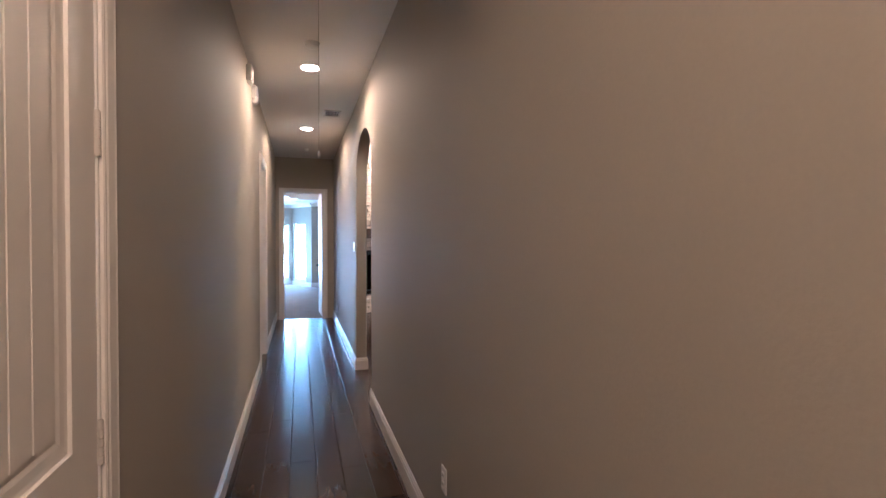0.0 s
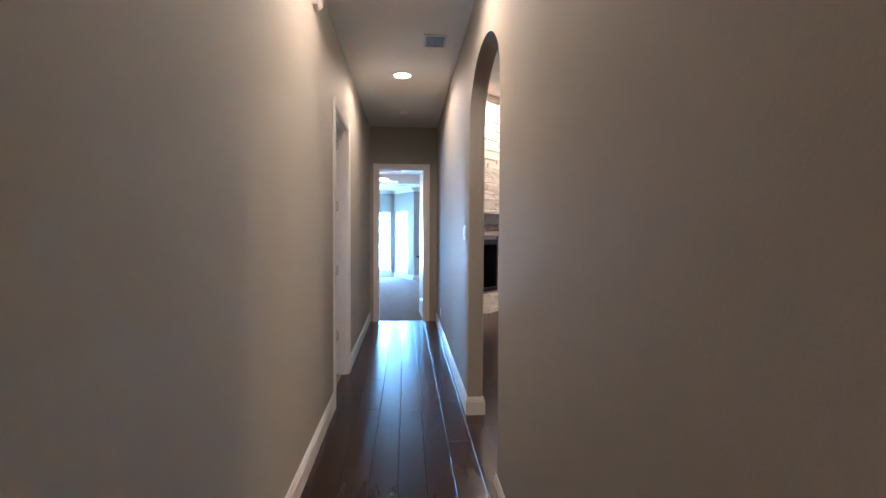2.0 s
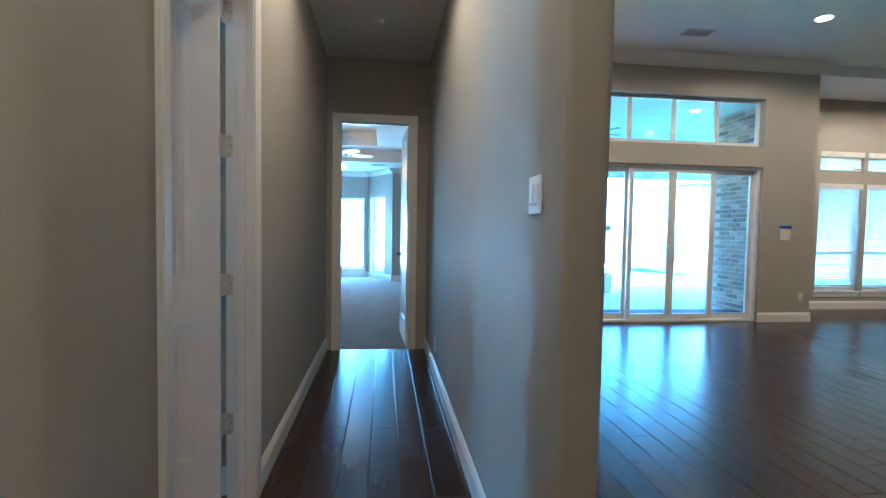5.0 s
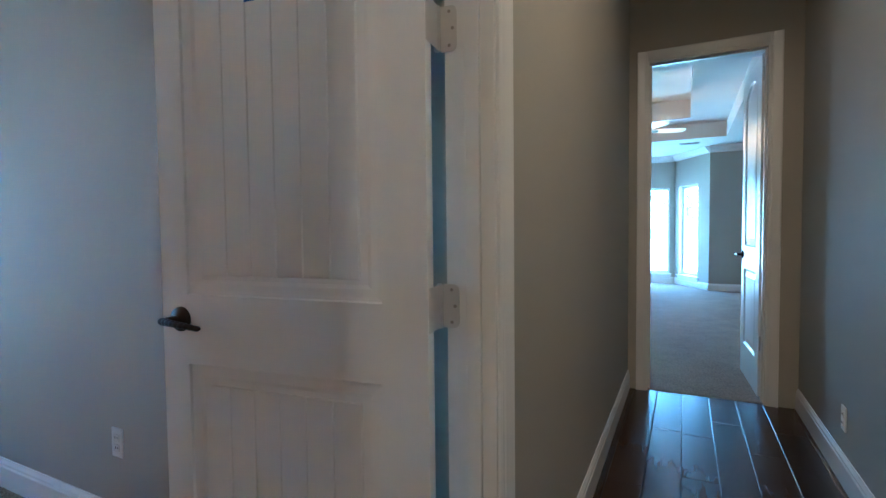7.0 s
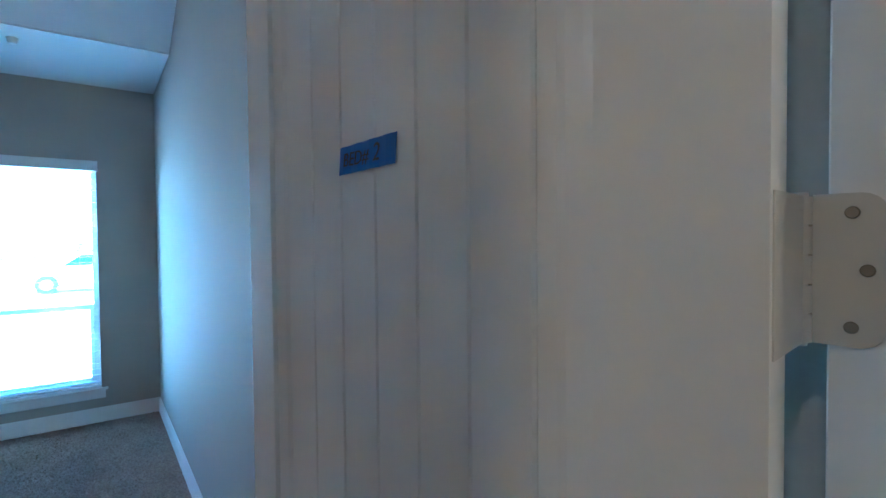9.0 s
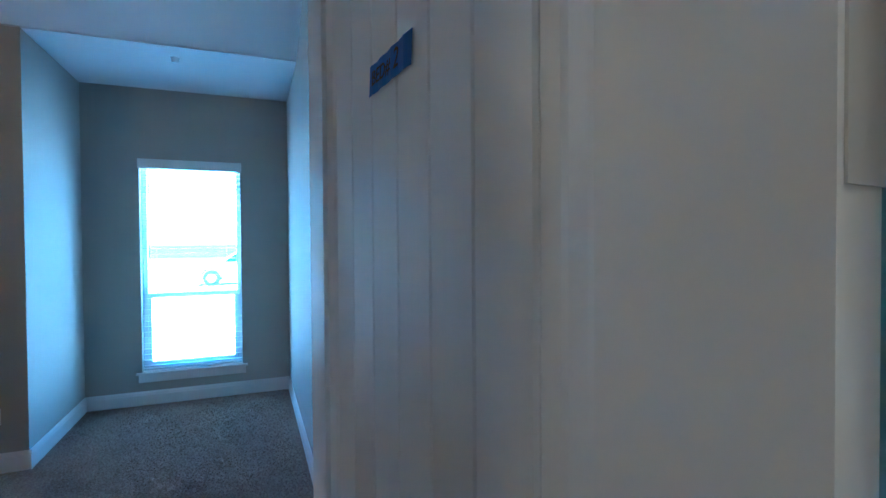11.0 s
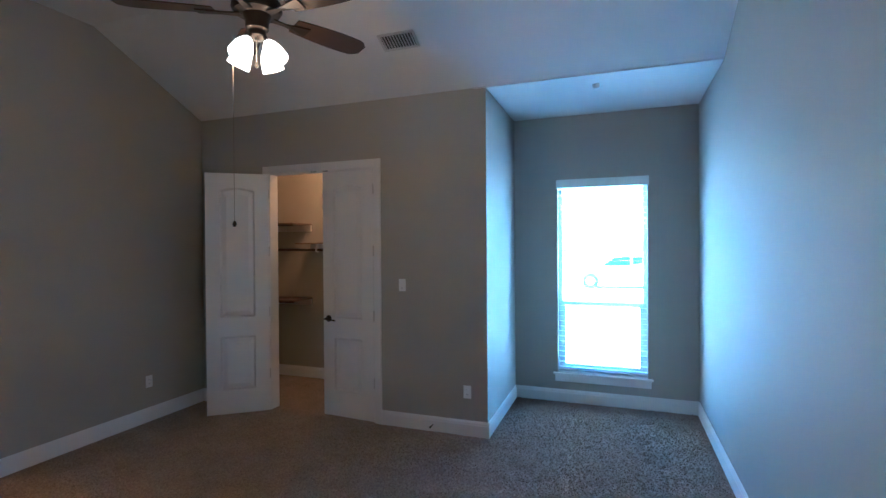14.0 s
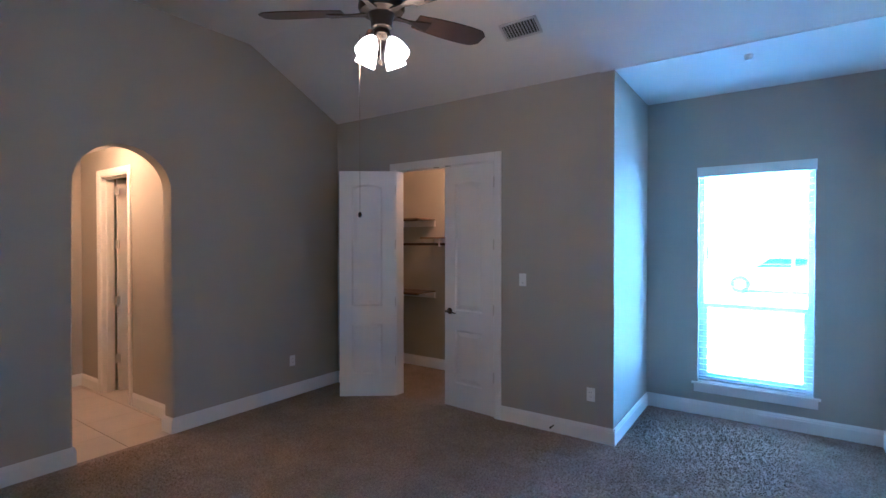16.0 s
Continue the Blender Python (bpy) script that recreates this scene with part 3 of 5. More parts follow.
def make_hinge(root, z, t, side, ajar):
    # barrel in five knuckles with a pin head at each end
    bx, by = (0.0025, side * (t / 2 + 0.047)) if ajar else (-0.004, side * (t / 2 + 0.004))
    bm = bmesh.new()
    for i in range(5):
        cyl(bm, 0.0075, 0.0075, z - 0.05 + i * 0.0202, z - 0.05 + i * 0.0202 + 0.0186, 14, Matrix.Translation((bx, by, 0)))
    cyl(bm, 0.0052, 0.0052, z - 0.0525, z + 0.0525, 10, Matrix.Translation((bx, by, 0)))
    kn = smooth(part("hinge", bm, NICKEL, root, "white painted butt hinge"))
    if not ajar:
        return
    # leaf plate on the door edge and plate on the jamb, with its rounded corners
    part("leaf_plate", box(bmesh.new(), -0.0012, 0.0002, side * (t / 2 - 0.030), side * (t / 2 + 0.040), z - 0.05, z + 0.05), NICKEL, kn)
    bm = bmesh.new()
    pts = []
    hw, hh, r = 0.039, 0.051, 0.014
    for cx, cz, a0 in ((-0.0 + hw - r, hh - r, 0), (0.0, hh, 90), (0.0, -hh, 180), (hw - r, -hh + r, 270)):
        if cx == 0.0:
            pts.append((cx, cz))
        else:
            for i in range(6):
                a = radians(a0 + 90 * i / 5)
                pts.append((cx + r * math.cos(a), cz + r * math.sin(a)))
    y = side * (t / 2 + 0.053)
    x = -0.004
    front = [bm.verts.new((x - px, y, z + pz)) for px, pz in pts]
    back = [bm.verts.new((x - px, y + side * 0.006, z + pz)) for px, pz in pts]
    bm.faces.new(front)
    bm.faces.new(back)
    for i in range(len(pts)):
        bm.faces.new((front[i], front[(i + 1) % len(pts)], back[(i + 1) % len(pts)], back[i]))
    part("plate", bm, NICKEL, kn)
    bm = bmesh.new()
    for px, pz in ((0.021, 0.038), (0.029, 0.0), (0.021, -0.038)):
        cyl(bm, 0.0042, 0.0036, 0, 0.0012, 12, Matrix.Translation((x - px, y - side * 0.0004, z + pz)) @ Matrix.Rotation(radians(90 * side), 4, "X"))
    part("screw", bm, SCREW, kn)


def casing_bar(bm, m, x0, x1, z0, z1, upright, inner):
    """A moulded casing board on a wall face at y 0, standing out to -y; inner tells on which side the thin edge lies."""
    if upright:
        w = x1 - x0
        prof = [(0, 0), (0, 0.010), (0.08, 0.013), (0.2, 0.013), (0.28, 0.016), (0.82, 0.019), (0.92, 0.021), (1.0, 0.017), (1.0, 0)]
        pts = [((x0 + w * f) if inner == 0 else (x1 - w * f), -d) for f, d in prof]
        a = [bm.verts.new(m @ Vector((px, py, z0))) for px, py in pts]
        b = [bm.verts.new(m @ Vector((px, py, z1))) for px, py in pts]
    else:
        w = z1 - z0
        prof = [(0, 0), (0, 0.010), (0.08, 0.013), (0.2, 0.013), (0.28, 0.016), (0.82, 0.019), (0.92, 0.021), (1.0, 0.017), (1.0, 0)]
        a = [bm.verts.new(m @ Vector((x0, -d, z0 + w * f))) for f, d in prof]
        b = [bm.verts.new(m @ Vector((x1, -d, z0 + w * f))) for f, d in prof]
    k = len(a)
    for i in range(k):
        bm.faces.new((a[i], a[(i + 1) % k], b[(i + 1) % k], b[i]))
    bm.faces.new(a)
    bm.faces.new(b)


def door_frame(name, m, s0, s1, top, thick, label, cw=0.072, stop=None, reveal=0.0, proud=0.003):
    """Casing on both faces and the jamb lining. The near face is y 0, the wall body runs to y = thick."""
    root = thing(name, m, label, "door frame", kind="structure")
    lin = 0.016
    for pname, x0, x1, z0, z1 in (("jamb", s0, s0 + lin, 0, top), ("jamb", s1 - lin, s1, 0, top), ("head_jamb", s0 + lin, s1 - lin, top - lin, top)):
        part(pname, box(bmesh.new(), x0, x1, -0.003, thick + (proud if x1 == s1 else 0.003), z0, z1, 0.0015, 1), TRIM, root)
    for face in (0, 1):
        fm = Matrix.Identity(4) if face == 0 else Matrix.Translation((0, thick, 0)) @ Matrix.Scale(-1, 4, (0, 1, 0))
        wide = reveal if face else 0.0
        for kind, x0, x1, z0, z1, up, inner in (("casing", s0 - cw + 0.006, s0 + 0.006, 0, top + cw - 0.006, True, 1),
                                                ("casing", s1 - 0.006 + wide, s1 + cw - 0.006, 0, top + cw - 0.006, True, 0),
                                                ("head_casing", s0 + 0.006, s1 - 0.006, top - 0.006, top + cw - 0.006, False, 0)):
            bm = bmesh.new()
            casing_bar(bm, fm, x0, x1, z0, z1, up, inner)
            part(kind, bm, TRIM, root)
    if stop is not None:
        for x0, x1, z0, z1 in ((s0 + lin, s0 + lin + 0.012, 0, top - lin), (s1 - lin - 0.012, s1 - lin, 0, top - lin), (s0 + lin + 0.012, s1 - lin - 0.012, top - lin - 0.012, top - lin)):
            part("stop", box(bmesh.new(), x0, x1, stop, stop + 0.035, z0, z1, 0.002, 1), TRIM, root)
    return root


def on_wall(p0, p1):
    """Pose whose x runs along p0-p1 on a wall face and whose -y points into the room on the line's right."""
    return Matrix.Translation((p0[0], p0[1], 0)) @ Matrix.Rotation(math.atan2(p1[1] - p0[1], p1[0] - p0[0]), 4, "Z")


# hall faces: bedroom door, closet door, main bedroom door
door_frame("door_frame_bedroom", on_wall((0, -11), (0, 0)), 11 - 3.785, 11 - 2.875, DH, TW, "white moulded casing round the bedroom doorway", stop=0.03, reveal=0.042, proud=0.024)
door_frame("door_frame_hall_closet", on_wall((0, -11), (0, 0)), 11 - 9.26, 11 - 8.42, DH, TW, "white moulded casing round the hallway closet door", cw=0.058, stop=0.06)
door_frame("door_frame_main", on_wall((0, 0), (HW, 0)), HW - 0.945, HW - 0.18, DH, T, "white moulded casing round the main bedroom doorway", stop=0.04)
closet_frame = door_frame("door_frame_closet", on_wall((BX, BY0), (BX, AY)), -7.05 - BY0, -5.79 - BY0, CH, T, "white moulded casing round the double closet doors", cw=0.072)
for dy in (-6.36, -6.50):
    part("ball_catch", box(bmesh.new(), dy - BY0 - 0.028, dy - BY0 + 0.028, 0.004, 0.030, CH - 0.0195, CH - 0.0158, 0.001, 1), BRONZE, closet_frame, "dark ball catch")
door_frame("door_frame_bath", on_wall((PX0, PY), (PX0, BY0)), -9.84 - PY, -9.15 - PY, DH, T, "cream moulded casing round the bathroom doorway", stop=0.045)

TWO = lambda w, st=0.126, rise=0.075: [(st, w - st, 0.255, 0.875, 0.0), (st, w - st, 1.060, 2.315, rise)]
make_leaf("interior_door", 0.776, 2.42, [(0.112, 0.688, 0.255, 0.865, 0.0), (0.112, 0.688, 1.050, 2.315, 0.075)],
          Matrix.Translation((-0.1208, -2.9688, 0.012)) @ Matrix.Rotation(radians(186.8), 4, "Z"),
          "white plank-panel bedroom door standing open, blue tape on it", planks=True, hinge_side=-1, ajar=True)
make_leaf("closet_door", 0.80, 2.42, TWO(0.80), Matrix.Translation((-0.0185, -8.44, 0.012)) @ Matrix.Rotation(radians(-90), 4, "Z"),
          "white plank-panel hallway closet door, closed", planks=True, hinge_side=1, hinge_zs=(0.33, 1.032, 1.735, 2.30))
make_leaf("interior_door", 0.74, 2.42, TWO(0.74, rise=0.09), Matrix.Translation((0.872, 0.150, 0.012)) @ Matrix.Rotation(radians(93), 4, "Z"),
          "white arched-panel main bedroom door standing open", hinge_side=-1, ajar=True)
CL = lambda w: [(0.135, w - 0.135, 0.245, 0.795, 0.0), (0.135, w - 0.135, 0.995, 2.33, 0.03)]
make_leaf("closet_door", 0.605, 2.482, CL(0.605), Matrix.Translation((BX - 0.018, -5.809, 0.012)) @ Matrix.Rotation(radians(-94.5), 4, "Z"),
          "white two-panel closet door, slightly ajar, dark lever", hinge_side=1)
make_leaf("closet_door", 0.605, 2.482, CL(0.605), Matrix.Translation((BX + 0.026, -7.038, 0.012)) @ Matrix.Rotation(radians(-53), 4, "Z"),
          "white two-panel closet door swung open into the bedroom", hinge_side=-1, handle=False)
make_leaf("interior_door", 0.60, 2.42, CL(0.60), Matrix.Translation((PX0 - 0.135, -9.775, 0.012)) @ Matrix.Rotation(radians(172), 4, "Z"),
          "cream two-panel bathroom door standing open", hinge_side=-1, handle=False, ajar=True)

# ---------------------------------------------------------------- windows
def make_window(name, m, w, z0, z1, label, rail=None, blinds=0, deep=0.10, sill=True, tilt=8, cols=1, wall_t=0.15):
    """Set in an opening that runs from x 0 to w; the room lies towards -y, the room face of the wall is y 0."""
    root = thing(name, m, label, "window", kind="structure")
    f = 0.045
    y0, y1 = deep, deep + 0.045
    for nm, a, b, c, d in (("jamb", 0, f, z0, z1), ("jamb", w - f, w, z0, z1), ("head", f, w - f, z1 - f, z1), ("foot", f, w - f, z0, z0 + f)):
        part(nm, box(bmesh.new(), a, b, y0, y1, c, d, 0.004, 1), VINYL, root)
    for i in range(1, cols):
        x = w * i / cols
        part("mullion", box(bmesh.new(), x - 0.03, x + 0.03, y0, y1, z0 + f, z1 - f, 0.004, 1), VINYL, root)
    if rail:
        part("meeting_rail", box(bmesh.new(), f, w - f, y0 - 0.012, y1, rail - 0.022, rail + 0.022, 0.004, 1), VINYL, root)
        sash = part("sash", box(box(box(bmesh.new(), f, f + 0.03, y0 - 0.01, y0 + 0.02, z0 + f, rail - 0.022), w - f - 0.03, w - f, y0 - 0.01, y0 + 0.02, z0 + f, rail - 0.022),
                                f + 0.03, w - f - 0.03, y0 - 0.01, y0 + 0.02, z0 + f, z0 + f + 0.035), VINYL, root)
    spans = [(z0 + f, rail - 0.022), (rail + 0.022, z1 - f)] if rail else [(z0 + f, z1 - f)]
    for a, b in spans:
        for i in range(cols):
            xa, xb = max(f, w * i / cols + 0.03 * (i > 0)), min(w - f, w * (i + 1) / cols - 0.03 * (i < cols - 1))
            p = part("pane", box(bmesh.new(), xa, xb, y0 + 0.022, y0 + 0.026, a, b), GLASS, root)
            p.visible_shadow = False
    if sill:
        bm = box(bmesh.new(), -0.05, w + 0.05, -0.035, 0.0, z0 - 0.022, z0, 0.006, 2)
        box(bm, 0.001, w - 0.001, 0.0, deep, z0 - 0.001, z0 + 0.002)
        part("sill", bm, TRIM, root)
        part("apron", box(bmesh.new(), -0.03, w + 0.03, -0.016, 0.0, z0 - 0.10, z0 - 0.022, 0.004, 1), TRIM, root)
    if blinds:
        part("valance", box(bmesh.new(), -0.012, w + 0.012, -0.012, 0.006, z1 - 0.070, z1 + 0.026, 0.004, 2), BLIND, root, "white blind valance")
        part("head_rail", box(bmesh.new(), 0.01, w - 0.01, 0.012, 0.062, z1 - 0.05, z1 - 0.004, 0.002, 1), BLIND, root)
        bm = bmesh.new()
        rx = Matrix.Rotation(radians(tilt), 4, "X")
        box(bm, -w / 2 + 0.008, w / 2 - 0.008, -0.025, 0.025, -0.0014, 0.0014, m=rx)
        me = bpy.data.meshes.new("slat")
        bm.to_mesh(me)
        bm.free()
        me.materials.append(BLIND)
        z = z1 - 0.075
        while z > z0 + 0.05:
            shared("slat", me, root, (w / 2, 0.04, z))
            z -= blinds
        part("bottom_rail", box(bmesh.new(), 0.008, w - 0.008, 0.018, 0.062, z0 + 0.012, z0 + 0.030, 0.003, 1), BLIND, root)
        for x in (0.14, w - 0.14):
            part("ladder_cord", box(bmesh.new(), x - 0.0012, x + 0.0012, 0.0145, 0.016, z0 + 0.03, z1 - 0.05), BLIND, root)
        part("tilt_wand", box(bmesh.new(), 0.075, 0.083, 0.004, 0.012, z1 - 0.95, z1 - 0.06, 0.002, 1), BLIND, root)
    return root


make_window("window_alcove", on_wall((AX, -4.195), (AX, -3.275)), 0.92, 0.33, 2.42, "tall white single-hung window with open white blinds", rail=1.08, blinds=0.056, tilt=-4)
D = math.hypot(0.61, 1.08)
ux, uy = -0.61 / D, 1.08 / D
make_window("window_main_1", Matrix.Translation((0.80 + ux * 1.08, 6.62 + uy * 1.08, 0)) @ Matrix.Rotation(math.atan2(-uy, -ux), 4, "Z"), 0.70, 0.22, 2.08,
            "white picture window in the angled bay wall", deep=0.09)
for i, (a, b) in enumerate(((0.10, 0.98), (1.14, 2.04))):
    make_window("window_main_%d" % (i + 2), on_wall((0.19 - b, 7.70), (0.19 - a, 7.70)), b - a, 0.22, 2.08, "white picture window in the bay", deep=0.09)
for i, (a, b) in enumerate(((8.20, 9.05), (9.15, 10.30))):
    make_window("window_nook_%d" % (i + 1), on_wall((a, 2.45), (b, 2.45)), b - a, 0.32, 2.20, "white single-hung window with half-open blinds", rail=1.0, blinds=0.046, tilt=-58)
    make_window("window_nook_upper_%d" % (i + 1), on_wall((a, 2.45), (b, 2.45)), b - a, 2.45, 2.76, "small white transom window with closed blinds", blinds=0.04, sill=False, tilt=55)
make_window("window_transom", on_wall((3.42, GY), (6.16, GY)), 2.74, 2.62, 3.30, "white transom window above the sliding door", deep=0.11, sill=False, cols=4)


def sliding_door():
    root = thing("sliding_door", on_wall((3.42, GY), (6.16, GY)), "white four-panel sliding glass patio door", "patio door", kind="structure")
    w, h = 2.74, 2.30
    for nm, a, b, c, d in (("jamb", 0, 0.05, 0, h), ("jamb", w - 0.05, w, 0, h), ("head", 0.05, w - 0.05, h - 0.05, h), ("threshold", 0.05, w - 0.05, 0, 0.035)):
        part(nm, box(bmesh.new(), a, b, 0.05, 0.17, c, d, 0.004, 1), VINYL, root)
    pw = (w - 0.10) / 4
    for i in range(4):
        x0, x1, y = 0.05 + pw * i, 0.05 + pw * (i + 1), 0.075 + 0.045 * (i in (0, 3))
        sash = part("sash", box(box(box(box(bmesh.new(), x0, x0 + 0.055, y, y + 0.035, 0.036, h - 0.051), x1 - 0.055, x1, y, y + 0.035, 0.036, h - 0.051),
                                    x0 + 0.055, x1 - 0.055, y, y + 0.035, 0.036, 0.12), x0 + 0.055, x1 - 0.055, y, y + 0.035, h - 0.11, h - 0.051), VINYL, root)
        p = part("pane", box(bmesh.new(), x0 + 0.055, x1 - 0.055, y + 0.015, y + 0.020, 0.12, h - 0.11), GLASS, sash)
        p.visible_shadow = False
        if i in (1, 2):
            hx = x1 - 0.028 if i == 1 else x0 + 0.028
            bm = box(bmesh.new(), hx - 0.012, hx + 0.012, y - 0.045, y - 0.030, 0.90, 1.16, 0.005, 2)
            box(bm, hx - 0.010, hx + 0.010, y - 0.031, y, 0.91, 0.93)
            box(bm, hx - 0.010, hx + 0.010, y - 0.031, y, 1.13, 1.15)
            part("pull_handle", bm, VINYL, sash)


sliding_door()


# ---------------------------------------------------------------- wall plates
def make_plate(name, m, label, category, gangs=1, kind="rocker", group=""):
    """On a wall whose face is y 0, the room towards -y; z 0 at its middle."""
    w, h = 0.072 + 0.046 * (gangs - 1), 0.117
    root = thing(name, m, label, category, group)
    part("plate", box(bmesh.new(), -w / 2, w / 2, -0.007, 0.0, -h / 2, h / 2, 0.0035, 2), PLASTIC, root)
    for g in range(gangs):
        cx = (g - (gangs - 1) / 2) * 0.046
        if kind == "rocker":
            bm = box(bmesh.new(), cx - 0.0165, cx + 0.0165, -0.0115, -0.006, -0.033, 0.033, 0.002, 1)
            rk = part("rocker", bm, PLASTIC, root)
            part("indicator", box(bmesh.new(), cx - 0.009, cx + 0.009, -0.0122, -0.0112, -0.030, -0.027), VENTD, rk)
        elif kind == "outlet":
            for dz in (-0.02, 0.02):
                o = part("socket", box(bmesh.new(), cx - 0.0165, cx + 0.0165, -0.0095, -0.006, dz - 0.0145, dz + 0.0145, 0.004, 2), PLASTIC, root)
                bm = box(bmesh.new(), cx - 0.0075, cx - 0.0055, -0.0105, -0.009, dz - 0.004, dz + 0.006)
                box(bm, cx + 0.0055, cx + 0.0075, -0.0105, -0.009, dz - 0.003, dz + 0.005)
                part("slot", bm, VENTD, o)
    return root


WEST = lambda x, y, z: Matrix.Translation((x, y, z)) @ Matrix.Rotation(radians(90), 4, "Z")     # on a wall facing +x
EAST = lambda x, y, z: Matrix.Translation((x, y, z)) @ Matrix.Rotation(radians(-90), 4, "Z")    # on a wall facing -x
SOUTH = lambda x, y, z: Matrix.Translation((x, y, z))                                           # facing -y
NORTH = lambda x, y, z: Matrix.Translation((x, y, z)) @ Matrix.Rotation(radians(180), 4, "Z")   # facing +y
make_plate("light_switch", EAST(HW, -3.795, 1.435), "white double rocker switch plate on the hallway wall", "light switch", 2)
make_plate("wall_outlet", EAST(HW, -1.03, 0.31), "white duplex outlet on the hallway wall", "outlet", kind="outlet", group="wall outlets")
make_plate("wall_outlet", EAST(HW, -7.62, 0.42), "white duplex outlet on the hallway wall", "outlet", kind="outlet", group="wall outlets")
make_plate("light_switch", WEST(BX, -5.50, 1.36), "white rocker switch beside the closet doors", "light switch")
make_plate("wall_outlet", WEST(BX, -4.86, 0.40), "white outlet plate near the alcove corner", "outlet", kind="outlet", group="wall outlets")
make_plate("wall_outlet", NORTH(-3.62, BY0, 0.40), "white outlet on the dim bedroom wall", "outlet", kind="outlet", group="wall outlets")
make_plate("wall_outlet", SOUTH(-1.62, BY1, 0.40), "white outlet beyond the open bedroom door", "outlet", kind="outlet", group="wall outlets")
make_plate("light_switch", SOUTH(2.70, GY, 1.27), "white switch beside the stone fireplace", "light switch")
make_plate("wall_outlet", SOUTH(3.16, GY, 0.36), "white outlet above the baseboard", "outlet", kind="outlet", group="wall outlets")
make_plate("wall_outlet", SOUTH(6.86, GY, 0.38), "white outlet beside the sliding door", "outlet", kind="outlet", group="wall outlets")


def paper_note():
    root = thing("paper_note", SOUTH(6.56, GY, 1.33), "white paper note stuck up with blue tape", "note")
    bm = bmesh.new()
    rows = [[bm.verts.new((-0.085 + i * 0.0243, -0.006 - dy - 0.003 * math.sin(i), z)) for dy in (0.0, -0.0012) for z in (-0.10, 0.10)] for i in range(8)]
    for p, q in zip(rows, rows[1:]):
        for a, b in ((0, 1), (1, 3), (3, 2), (2, 0)):
            bm.faces.new((p[a], p[b], q[b], q[a]))
    for p in (rows[0], rows[-1]):
        bm.faces.new([p[i] for i in (0, 1, 3, 2)])
    part("sheet", bm, PLASTIC, root)
    part("tape", box(bmesh.new(), -0.10, 0.10, -0.013, -0.010, 0.08, 0.115), TAPE, root, "strip of blue masking tape")


paper_note()


def door_tape():
    """A strip of blue tape on the bedroom leaf with a handwritten note."""
    m = Matrix.Translation((-0.097, -2.966, 0.012)) @ Matrix.Rotation(radians(186.8), 4, "Z")
    root = thing("masking_tape", m @ Matrix.Translation((0.442, 0.0120, 1.799)) @ Matrix.Rotation(radians(180), 4, "Z"),
                 "strip of blue masking tape with a handwritten note", "tape")
    bm = bmesh.new()
    n = 14
    top, bot = [], []
    for i in range(n + 1):
        x = -0.060 + 0.120 * i / n
        jag = 0.002 if i in (0, n) else 0.0
        y = -0.0012 - 0.0008 * math.sin(i * 1.7)
        top.append(bm.verts.new((x + jag, y, 0.0175 + x * 0.02)))
        bot.append(bm.verts.new((x - jag, y, -0.0175 + x * 0.02)))
    for i in range(n):
        bm.faces.new((bot[i], bot[i + 1], top[i + 1], top[i]))
    r = bmesh.ops.extrude_face_region(bm, geom=bm.faces[:])
    bmesh.ops.translate(bm, verts=[v for v in r["geom"] if isinstance(v, bmesh.types.BMVert)], vec=(0, -0.0004, 0))
    part("strip", bm, TAPE, root)
    for text, x, size in (("BED#", -0.050, 0.024), ("2", 0.016, 0.030)):
        cu = bpy.data.curves.new("writing", "FONT")
        cu.body, cu.size, cu.shear, cu.extrude = text, size, 0.2, 0.0002
        cu.materials.append(INK)
        ob = new("writing", cu)
        ob.parent = root
        ob.matrix_basis = Matrix.Translation((x, -0.0034, -0.009)) @ Matrix.Rotation(radians(90), 4, "X")


door_tape()


# ---------------------------------------------------------------- ceiling and high wall fittings
def can_light(x, y, z, label="lit recessed ceiling light with a white ring"):
    root = thing("recessed_light", Matrix.Translation((x, y, z)), label, "ceiling light", "recessed lights")
    smooth(part("trim_ring", lathe(bmesh.new(), [(0.076, 0.0), (0.078, -0.004), (0.090, -0.008), (0.097, -0.004), (0.098, 0.0)], 32), PLASTIC, root))
    smooth(part("lens", lathe(bmesh.new(), [(0.0, -0.022), (0.04, -0.018), (0.0765, -0.002), (0.0765, 0.004), (0.0, 0.004)], 28), LENS, root, "glowing lamp lens"))


for lx, ly in HALL_LAMPS:
    can_light(lx, ly, HC)
# the two fittings at y -3.4 are added with their lamps, out of view
for lx, ly in GREAT_LAMPS:
    can_light(lx, ly, GC)


def smoke_alarm(x, y, z, r=0.065):
    root = thing("smoke_alarm", Matrix.Translation((x, y, z)), "round white smoke alarm on the ceiling", "smoke alarm", "smoke alarms")
    smooth(part("base", lathe(bmesh.new(), [(r, 0.0), (r, -0.012), (r * 0.97, -0.015), (0.0, -0.015)], 32), PLASTIC, root))
    smooth(part("cap", lathe(bmesh.new(), [(r * 0.86, -0.0148), (r * 0.84, -0.030), (r * 0.6, -0.040), (0.0, -0.041)], 32), PLASTIC, root))


smoke_alarm(0.54, -5.64, HC)
smoke_alarm(0.54, -0.98, HC, 0.05)
smoke_alarm(-4.56, -3.74, 3.14, 0.034)


